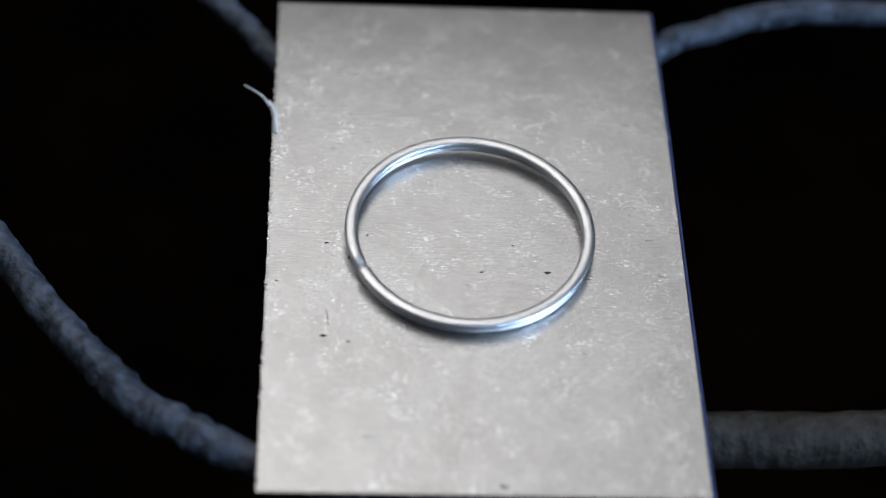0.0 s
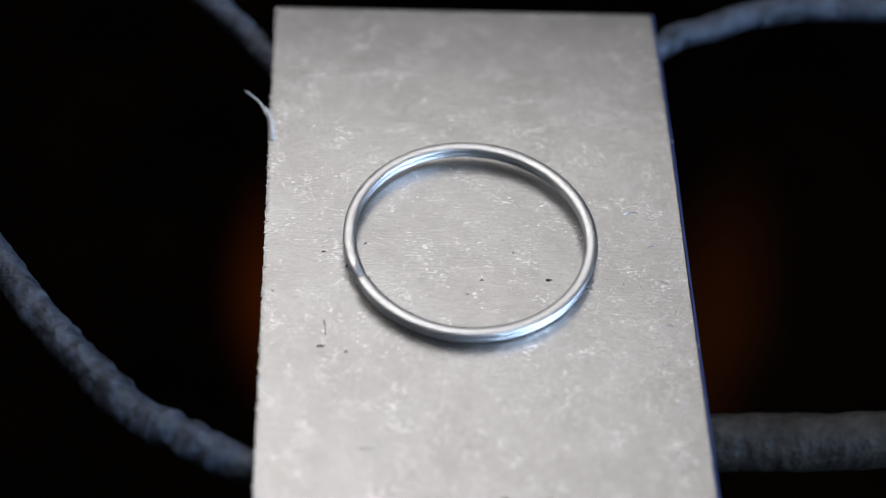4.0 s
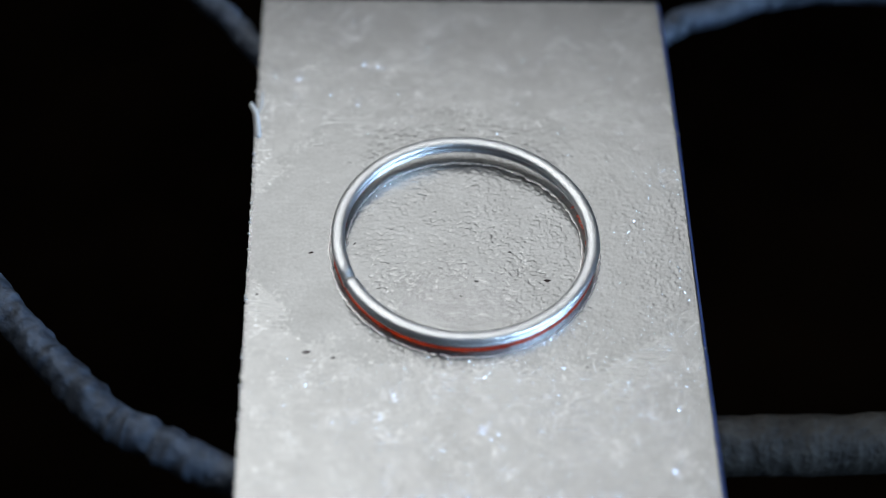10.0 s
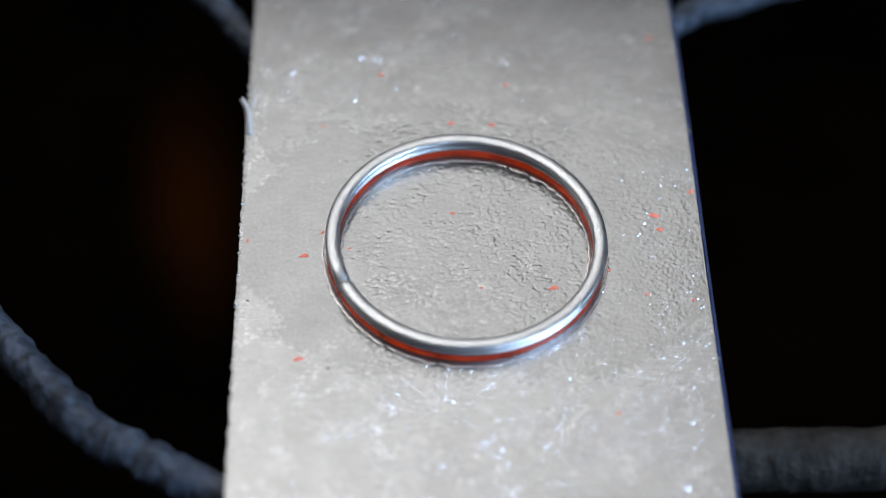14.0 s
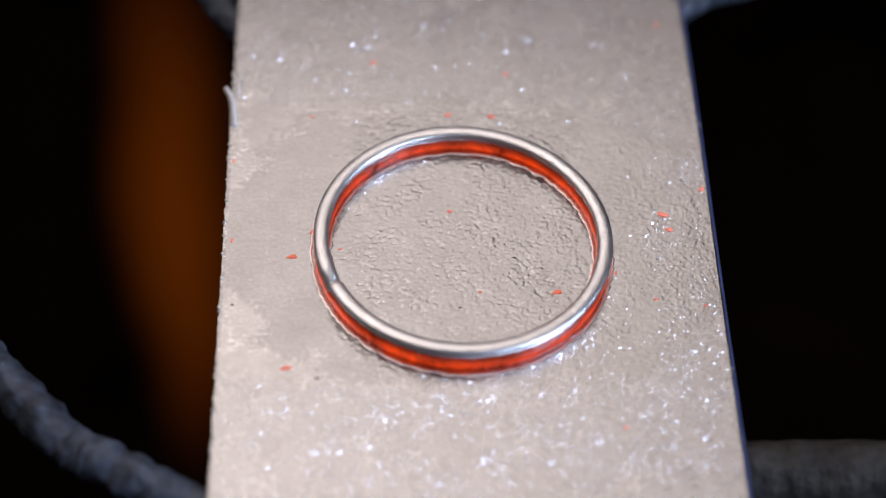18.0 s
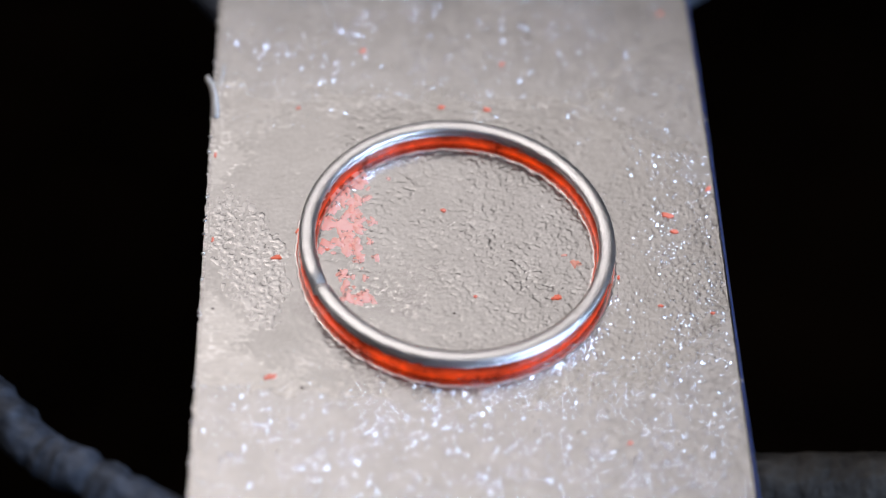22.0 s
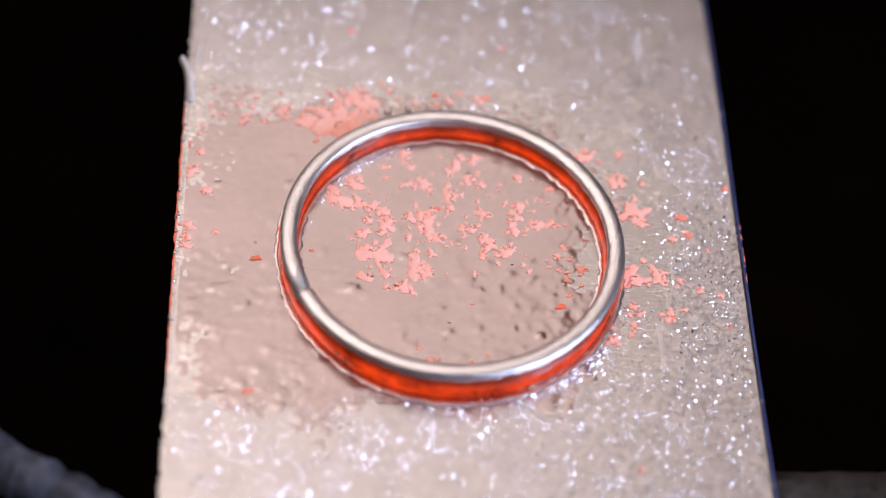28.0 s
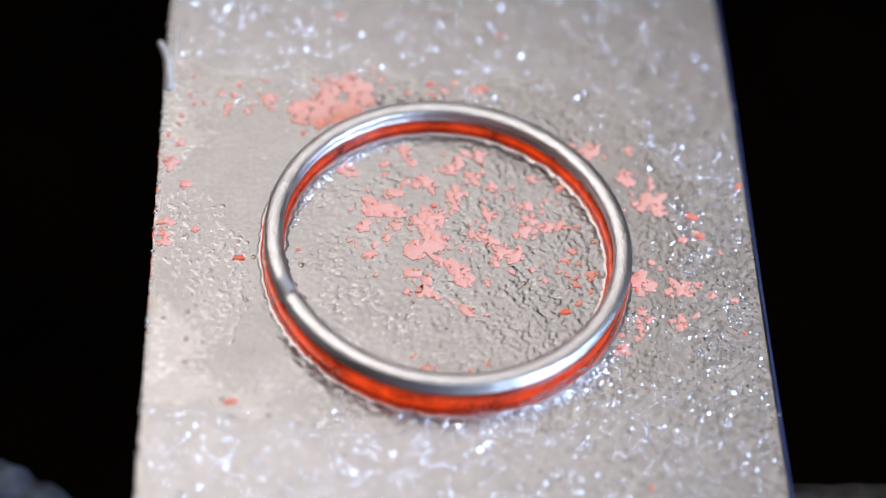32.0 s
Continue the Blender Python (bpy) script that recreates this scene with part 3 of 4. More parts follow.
# ---- marks on the plate ----
def blob(size, seed, long=1.0, ragged=0.45, thick=0.05, n=26, lobes=0):
    """A thin flake with a ragged outline, its top at thick above its base."""
    bm = bmesh.new()
    rnd = random.Random(seed)
    off = Vector((rnd.uniform(0, 50), rnd.uniform(0, 50), rnd.uniform(0, 50)))
    top, low = [], []
    clump = [(0.85 * rnd.random() * math.cos(k), 0.85 * rnd.random() * math.sin(k), rnd.uniform(0.22, 0.52)) for k in (rnd.uniform(0, 6.28) for _ in range(lobes))]
    for i in range(n):
        a = 2 * math.pi * i / n
        way = Vector((math.cos(a), math.sin(a), 0))
        r = 1 + ragged * (1.5 * noise.noise(way * 0.9 + off) + 0.9 * noise.noise(way * 2.3 + off) + 0.6 * noise.noise(way * 5.1 + off))
        if lobes:
            # the outline of a clump of small round scales
            r = 0.25
            for cx, cy, cr in clump:
                b = cx * way.x + cy * way.y
                d2 = cr * cr - (cx * cx + cy * cy - b * b)
                if d2 > 0:
                    r = max(r, b + d2 ** 0.5)
            r *= 1 + 0.25 * noise.noise(way * 3.1 + off) + 0.16 * noise.noise(way * 8.0 + off)
        r = max(0.2, r) * size / 2
        x, y = r * long * math.cos(a), r * math.sin(a)
        top.append(bm.verts.new(mm(x, y, thick)))
        low.append(bm.verts.new(mm(x * 1.04, y * 1.04, -0.02)))
    mid = bm.verts.new(mm(0, 0, thick * 1.2))
    for i in range(n):
        k = (i + 1) % n
        bm.faces.new((top[i], top[k], mid))
        bm.faces.new((low[i], low[k], top[k], top[i]))
    bm.faces.new(low[::-1])
    return bm


RUBBED = [(8.3, -1.6, 1.5), (16.8, 0.5, 1.6), (17.5, 5.5, 1.5), (-13.5, 3.0, 2.0), (-11.5, 33.5, 1.6), (-6.5, 24.5, 1.4), (-15.5, 26.5, 1.6), (8.5, 30.5, 1.2), (2.5, 12.5, 2.5), (16.5, 15.5, 1.0)]


def build_scuffs():
    """Short fine scratches, mostly along the rolling direction."""
    bm = bmesh.new()
    rnd = random.Random(77)
    for k in range(4600):
        x, y = rnd.uniform(-19.3, 19.3), rnd.uniform(-17.5, 40)
        if k < 1000:
            cx, cy, spread = RUBBED[k % len(RUBBED)]
            x, y = min(19.3, max(-19.3, rnd.gauss(cx, spread))), rnd.gauss(cy, spread * 0.7)
        if k >= 1000 and bumps(x, y, 4.0, 51) < rnd.uniform(-0.6, 0.5):
            continue
        a = rnd.gauss(0, 0.35) if rnd.random() < 0.75 else rnd.uniform(0, 3.1)
        half, w = rnd.uniform(0.05, 0.32) * rnd.choice((0.5, 1, 1)), rnd.uniform(0.008, 0.018)
        way, over = Vector((math.cos(a), math.sin(a), 0)), Vector((-math.sin(a), math.cos(a), 0))
        mid = Vector((x, y, sag(y)))
        bend = over * rnd.gauss(0, 0.12) * half
        v = [bm.verts.new((mid + q) * MM) for q in (-half * way, bend - w * over + Vector((0, 0, 0.004)), half * way, bend + w * over + Vector((0, 0, 0.004)), bend + Vector((0, 0, 0.02)))]
        for i in range(4):
            bm.faces.new((v[i], v[(i + 1) % 4], v[4]))
    return bm


def build_hairlines():
    """Long fine curved scratches, thickest towards the right edge."""
    bm = bmesh.new()
    rnd = random.Random(78)
    for k in range(420):
        x, y = (rnd.uniform(8, 19.2) if k % 3 else rnd.uniform(-19.2, 19.2)), rnd.uniform(-16, 38)
        a, turn, step = rnd.uniform(0, 6.28), rnd.gauss(0, 0.28), rnd.uniform(0.06, 0.16)
        w = rnd.uniform(0.012, 0.026)
        rows = []
        for n in range(rnd.randint(5, 10)):
            over = Vector((-math.sin(a), math.cos(a), 0)) * w
            mid = Vector((x, y, sag(y)))
            if abs(x) < 19.5:
                rows.append([bm.verts.new(p * MM) for p in (mid - over - Vector((0, 0, 0.004)), mid + Vector((0, 0, 0.014)), mid + over - Vector((0, 0, 0.004)))])
            x, y, a = x + step * math.cos(a), y + step * math.sin(a), a + turn + rnd.gauss(0, 0.15)
        for p, q in zip(rows, rows[1:]):
            bm.faces.new((p[0], q[0], q[1], p[1]))
            bm.faces.new((p[1], q[1], q[2], p[2]))
    return bm


hairlines = tagged(part("hairline_scratch", build_hairlines(), M_SHAVING, plate, "long fine curved scratches in the metal"), kind="stuff")
scuffs = tagged(part("scuff", build_scuffs(), M_SHAVING, plate, "fine pale scratches in the metal"), kind="stuff")

flecks = []
# dark flecks: place, length, turn
for k, (x, y, size, turn) in enumerate([(-14.4, 10.3, 0.55, 5), (-14.6, -0.9, 0.8, 12), (6.6, 7.2, 0.9, 12), (0.3, 7.1, 0.35, 0), (3.4, 10.5, 0.3, 0), (1.5, -17.1, 0.9, -15), (-10.5, 11.4, 0.35, 60),
                                        (-7.2, -9.5, 0.2, 20), (-5.1, -11.2, 0.16, 70), (-8.0, -13.0, 0.22, 0), (-3.4, -13.8, 0.18, 40), (-6.4, -14.9, 0.2, 10), (-10.3, -15.1, 0.16, 90), (-2.0, -10.4, 0.15, 0), (6.3, -6.2, 0.2, 30), (12.9, -11.0, 0.2, 0), (-1.2, -15.9, 0.2, 60),
                                        (9.5, -2.4, 0.16, 0), (13.6, 6.8, 0.16, 30), (-12.2, -1.5, 0.35, 0), (-8.4, 19.7, 0.4, 0), (-1.1, 5.4, 0.25, 0), (-19.0, 5.5, 0.35, 0), (-12.2, 8.6, 0.4, 60)]):
    ob = tagged(part("char_fleck", blob(size * 0.28, 40 + k, 2.8, 0.5, 0.02), M_SPECK), "small dark charred fleck on the plate", "fleck", "flecks on the plate")
    flecks.append((ob, x, y, turn))

# pale scratches and fibres
SCRATCHES = [(15.0, 15.5, 1.6, 2), (16.7, 11.7, 0.9, 15), (16.4, -2.5, 1.3, 60), (-10.2, -11.9, 1.6, 5), (17.5, 7.2, 1.0, -20), (18.2, 3.5, 0.8, 80), (17.2, 1.8, 1.4, 5), (18.8, 9.0, 0.7, 40),
             (15.2, 6.2, 0.8, 100), (14.1, -6.0, 0.9, 60), (17.9, -7.0, 0.7, 30), (-14.2, 1.3, 1.7, 97)]
shavings = []
for k, (x, y, size, turn) in enumerate(SCRATCHES):
    bend = random.Random(k).uniform(-0.6, 0.6)
    line = spline([mm(-size / 2, 0, 0.02), mm(-size / 5, bend * size * 0.35, 0.03), mm(size / 4, bend * size * 0.4, 0.03), mm(size / 2, 0, 0.02)], 6)
    ob = tagged(part("metal_shaving", tube(line, 0.03 * MM, 8), M_SHAVING if k < 11 else M_SPECK), "fine bright metal shaving on the plate" if k < 11 else "fine dark fibre on the plate", "shaving", "shavings on the plate")
    shavings.append((ob, x, y, turn))

# the long cut edges, red hot in places
def build_hot_edge(x, y0, y1, seed):
    line = [mm(x + 0.06 * noise.noise((seed, k * 0.31, 0)), y0 + (y1 - y0) * k / 120, -0.36 + 0.1 * noise.noise((seed, 5, k * 0.2))) for k in range(121)]
    return tube(line, lambda u: (0.05 + 0.15 * max(0, math.sin(math.pi * u)) ** 0.5 * (0.8 + 0.7 * noise.noise((seed, u * 22, 2)))) * MM, 10, 0.3, 1500)


hot_edges = [part("hot_edge", build_hot_edge(-19.98, 1, 25, 4), M_EMBER, plate, "red-hot cut edge of the plate"), part("hot_edge", build_hot_edge(19.95, 3, 21, 9), M_EMBER, plate, "red-hot cut edge of the plate")]

# the sheared long edge: a narrow bevel, its blue painted as lens fringe
def build_bevel(x0, x1, y0, y1, seed):
    bm = bmesh.new()
    n, rows = 260, []
    for i in range(n + 1):
        y = y0 + (y1 - y0) * i / n
        w = 0.05 * noise.noise((seed, y * 1.3, 0)) + 0.03 * noise.noise((seed, y * 4.1, 2))
        rows.append([bm.verts.new(mm(x, y, sag(y) + z)) for x, z in ((x0 + w, 0.004), ((x0 + x1) / 2 + 0.5 * w, -0.06), (x1, -0.24), (x1, -0.5))])
    for a, b in zip(rows, rows[1:]):
        for k in range(3):
            bm.faces.new((a[k], a[k + 1], b[k + 1], b[k]))
    return bm


part("fringe_edge", build_bevel(19.85, 20.09, PLATE_Y0 + 0.1, PLATE_Y1 - 0.1, 2), M_FRINGE, plate, "bevel along the sheared edge, coloured as a blue lens fringe")

# burrs along the cut edge
burr = part("burr", tube(spline([mm(-19.7, 24.6, -0.3), mm(-19.75, 25.6, 0.05), mm(-19.85, 26.6, 0.25), mm(-20.05, 27.4, 0.4), mm(-20.5, 28.4, 0.5)], 6), lambda u: (0.44 - 0.2 * u) * MM, 10, 0.2, 1500, 0.65), M_PALE, plate, "curled bright burr on the cut edge")
sliver = part("sliver", tube(spline([mm(0, 0, 0), mm(-0.7, 1.1, 0.15), mm(-1.7, 1.9, 0.25), mm(-2.6, 2.5, 0.3)], 6), lambda u: (0.15 - 0.07 * u) * MM, 8, 0.2, 1500), M_PALE, plate, "curled pale metal sliver")
rnd = random.Random(3)
for k in range(46):
    y = rnd.uniform(-17, 36)
    side = -1 if k < 42 else 1
    ob = part("edge_burr", blob(rnd.uniform(0.1, 0.3), 200 + k, 1.0, 0.5, 0.12, 10), M_RING, plate)
    ob.matrix_basis = pose(side * rnd.uniform(19.85, 20.05) * MM, y * MM, (sag(y) - 0.14) * MM, rnd.uniform(-20, 20), rnd.uniform(-20, 20), rnd.uniform(0, 360))

# ---- flakes that glow once the plate is hot: place, length, turn, time ----
FLAKES = [(-7.9, 32.5, 0.7, 20, 5.2), (3.6, 31.3, 0.6, 0, 5.2), (-1.6, 26.1, 0.9, 5, 5.2), (2.1, 26.0, 0.8, -5, 5.2), (-13.1, 25.7, 0.5, 0, 5.4), (-14.4, 10.4, 0.9, 10, 5.1), (-14.6, -0.6, 0.9, 15, 5.3),
          (17.4, 38.1, 0.8, 10, 5.2), (15.8, 15.2, 1.15, -8, 5.3), (19.3, 18.0, 0.8, 50, 5.0), (18.4, 5.8, 0.4, 0, 5.3), (14.5, 6.4, 0.5, 0, 5.3), (11.2, -5.9, 0.5, 0, 5.4), (-10.6, 11.2, 0.4, 0, 5.3),
          (-1.7, 15.3, 0.6, -20, 5.4), (6.7, 7.05, 0.95, 12, 5.0), (0.5, 7.0, 0.32, 0, 5.0), (-12.9, 13.0, 0.5, 60, 5.3), (16.2, 13.6, 0.9, -20, 5.4), (11.5, 9.0, 0.5, 80, 6.0), (-19.3, 12.0, 0.6, 80, 7.0), (-19.5, 20.5, 0.5, 80, 17.0)]
flakes = []
for k, (x, y, size, turn, on) in enumerate(FLAKES):
    if k in (5, 6, 13, 15, 16):
        size *= 1.15
    ob = tagged(part("red_hot_flake", blob(size * 0.34, 70 + k, 2.2, 0.4, 0.025), M_EMBER), "small flake glowing red on the hot plate", "flake", "glowing flakes on the plate")
    flakes.append((ob, x, y, turn, on))

# ---- pink oxide patches that drift on the melt: three places, size, time ----
BIG = [((-9.6, 16.5), (-8.7, 16.0), (-5.3, 15.1), 2.3, 18.2), ((-9.9, 13.9), (-6.2, 11.2), (-2.5, 11.9), 2.4, 18.3), ((-9.0, 11.8), (-3.4, 10.0), (-0.2, 9.8), 2.0, 21.3), ((-7.9, 6.8), (-4.4, 8.3), (-2.5, 8.2), 1.1, 21.3),
       ((-8.3, 18.6), (-7.7, 17.6), (-7.6, 18.0), 1.5, 18.4), ((-10.2, 15.2), (-7.0, 12.9), (-6.3, 13.4), 1.2, 21.2), ((-8.2, 13.4), (-2.4, 9.8), (0.3, 6.9), 1.0, 21.4), ((-9.2, 23.0), (-9.1, 23.0), (-8.8, 23.3), 4.4, 25.4),
       ((-12.9, 23.9), (-12.9, 23.9), (-12.9, 23.9), 1.1, 25.2), ((-8.3, 25.0), (-8.3, 25.0), (-8.4, 25.1), 1.3, 25.6), ((11.2, 18.5), (11.2, 18.5), (11.4, 18.4), 1.4, 25.2), ((12.4, 15.4), (12.4, 15.4), (13.1, 16.3), 1.7, 25.8),
       ((11.6, 9.8), (11.6, 9.8), (11.8, 9.5), 1.9, 26.2), ((13.8, 9.7), (13.8, 9.7), (14.6, 9.1), 1.4, 26.4), ((9.5, 20.7), (9.5, 20.7), (9.6, 20.7), 1.5, 26.0), ((11.7, 5.6), (11.7, 5.6), (11.6, 5.9), 0.9, 26.4),
       ((10.2, 4.4), (10.2, 4.4), (10.3, 4.3), 0.9, 26.6), ((15.2, 9.6), (15.2, 9.6), (15.6, 9.6), 0.7, 26.6)]
patches = []
rnd = random.Random(11)
small = []
for k in range(48):
    x, y = rnd.gauss(-8.5, 1.0), rnd.uniform(6.0, 18.5)
    u, v = rnd.uniform(-7.5, 5.5), rnd.uniform(9.5, 18.5)
    if math.hypot(x - RX, y - RY) < RR - 0.9 and math.hypot(u - RX, v - RY) < RR - 1.6:
        small.append(((x, y), (u, v), (u + 0.9, v - 0.5), rnd.uniform(0.25, 0.85), rnd.choice((18.1, 18.4, 18.4, 21.2))))
for p0, p1, p2, size, on in BIG:
    for _ in range(3):
        dx, dy = rnd.gauss(0, 0.6 * size), rnd.gauss(0, 0.5 * size)
        small.append((*((p[0] + dx, p[1] + dy) for p in (p0, p1, p2)), size * rnd.uniform(0.2, 0.5), on + rnd.uniform(0, 0.5)))
while len(small) < 195:
    x, y = rnd.uniform(-8, 9), rnd.uniform(9.5, 20.6)
    if math.hypot(x - RX, y - RY) < RR - 1.4 and noise.noise((x * 0.35, y * 0.35, 2)) > -0.3 and y > 11 + 2 * noise.noise((x * 0.3, 7, 1)):
        small.append(((x, y), (x, y), (x + 0.5, y - 0.2), rnd.choice((0.22, 0.26, 0.3, 0.4, 0.55, 0.85)), rnd.choice((23.2, 24.6, 25.8, 26.3, 26.8, 27.2))))
for _ in range(26):
    x, y = rnd.gauss(13, 2.2), rnd.uniform(4, 22)
    if x < 19.4 and math.hypot(x - RX, y - RY) > RR + 1.1:
        small.append(((x, y), (x, y), (x, y), rnd.uniform(0.25, 0.6), rnd.uniform(24.5, 27.3)))
for _ in range(55):
    x, y = rnd.uniform(-19, 2), rnd.gauss(24, 1.6)
    small.append(((x, y), (x, y), (x, y), rnd.uniform(0.25, 0.55), rnd.uniform(22, 27.3)))
for _ in range(34):
    x, y = -19.6 + abs(rnd.gauss(0, 1.0)), rnd.uniform(6, 24)
    small.append(((x, y), (x, y), (x, y), rnd.uniform(0.3, 0.8), rnd.uniform(20, 27)))
for _ in range(8):
    x, y = rnd.uniform(-7, 4), rnd.uniform(1.9, 3.4)
    small.append(((x, y), (x, y), (x, y), rnd.uniform(0.25, 0.5), rnd.uniform(25, 27)))
for _ in range(12):
    x, y = rnd.gauss(7.6, 0.7), rnd.uniform(8, 14)
    small.append(((x, y), (x, y), (x + 0.3, y - 0.2), rnd.uniform(0.25, 0.6), rnd.uniform(21.3, 24)))
small = [q for q in small if all(abs(math.hypot(p[0] - RX, p[1] - RY) - RR) > 0.9 for p in q[:3]) and (q[4] > 25 or q[0][1] > 21 or math.hypot(q[0][0] - RX, q[0][1] - RY) < RR)]
for k, (p0, p1, p2, size, on) in enumerate([(*b[:3], b[3] * 0.75, b[4]) for b in BIG] + small):
    ob = tagged(part("oxide_patch", blob(size * 1.25, 300 + k, rnd.uniform(0.9, 1.5), 0.5, 0.005, 60, 9 if size > 0.45 else 5), M_PATCH if size < 0.45 else M_PATCH_WORN), "ragged, faintly glowing salmon-pink oxide patch floating on the molten plate", "oxide patch", "pink patches on the plate")
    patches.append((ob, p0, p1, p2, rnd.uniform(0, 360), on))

# ---- beads of melt ----
BEADS = [(-14.6, 10.4, 0.4, 27.0), (-13.9, 7.1, 0.35, 27.0), (4.1, 9.2, 0.35, 27.1), (7.0, 9.0, 0.35, 27.2), (-16.2, 9.3, 0.3, 27.1), (1.5, 7.4, 0.3, 27.2), (-2.0, 5.6, 0.3, 27.3), (-1.9, 9.2, 0.3, 27.2), (-10.4, 10.0, 0.45, 30.2),
         (-10.2, 7.4, 0.4, 30.2), (-10.8, 8.4, 0.4, 30.0), (-13.5, 10.5, 0.35, 30.4), (-5.2, 24.3, 0.75, 25.8), (-3.7, 24.6, 0.6, 25.8), (-1.0, 24.7, 0.8, 25.9), (-6.6, 24.2, 0.45, 26.0), (-2.3, 24.7, 0.5, 26.1), (0.6, 24.5, 0.45, 26.2), (1.6, 24.4, 0.35, 26.2)]
rnd = random.Random(31)
for _ in range(24):
    x, y = (rnd.uniform(-6, 7.5), rnd.uniform(1.5, 8.5)) if rnd.random() < 0.65 else (rnd.uniform(-18, -13), rnd.uniform(2, 12))
    if abs(math.hypot(x - RX, y - RY) - RR) > 1.3:
        BEADS.append((x, y, rnd.uniform(0.15, 0.32), rnd.uniform(26.5, 27.3)))
beads = []
for x, y, size, on in BEADS:
    bm = bmesh.new()
    bmesh.ops.create_uvsphere(bm, u_segments=14, v_segments=10, radius=size * (0.42 if y > 23 else 0.48) * MM)
    for v in bm.verts:
        v.co.z *= 0.7 if y > 23 else 0.25
        v.co *= 1 + 0.12 * noise.noise(v.co * 6000 + Vector((x, y, 0)))
    ob = tagged(part("melt_bead", bm, M_CRUST if y > 23 else M_MELT), "tiny bright bead of molten metal on the plate", "bead", "beads of melt")
    beads.append((ob, x, y, size, on))


# ---- flames under the trivet ----
def build_flame(mat, width, height, middle, seed, label):
    """A flame of three lens-shaped tongues, one behind the other."""
    flame = tagged(new("flame"), label, "flame", "flames under the trivet")
    for k in range(3):
        bm = bmesh.new()
        bmesh.ops.create_uvsphere(bm, u_segments=20, v_segments=16, radius=1.0)
        for v in bm.verts:
            c = v.co
            v.co = mm(c.x * (width + 1.5) + 1.2 * noise.noise((seed + k, c.z * 1.5, 0)), c.y * 1.6 + 4.2 * (k - 1) + 1.0 * noise.noise((seed, c.z * 2, k)), middle + c.z * min(middle, height + 3))
        part("tongue", bm, mat, flame)
    return flame


left_flame = build_flame(M_FLAME, 9, 54, 74, 3, "tall dim orange flame flickering beside the plate")
right_flame = build_flame(M_FLAME_DIM, 11, 40, 50, 6, "faint brown-orange flame beyond the plate")
low_flame = build_flame(M_FLAME_LOW, 11.5, 44, 66, 14, "broad dim orange flame flickering beside the plate")
early_flame = build_flame(M_FLAME_EARLY, 6.5, 26, 68, 21, "small dim orange flame flickering beside the plate")
pale_flame = build_flame(M_FLAME_PALE, 7, 26, 68, 9, "faint orange flame flickering beside the plate")

cam.data.dof.use_dof = True
cam.data.dof.focus_object = ring
cam.data.dof.aperture_fstop = 13.5


# ---- what moves ----
def rise(ob, rows):
    """Lift a thing at the plate: rows of seconds and millimetres."""
    walk(ob, [(t, pose(0, 0, z * MM)) for t, z in rows])


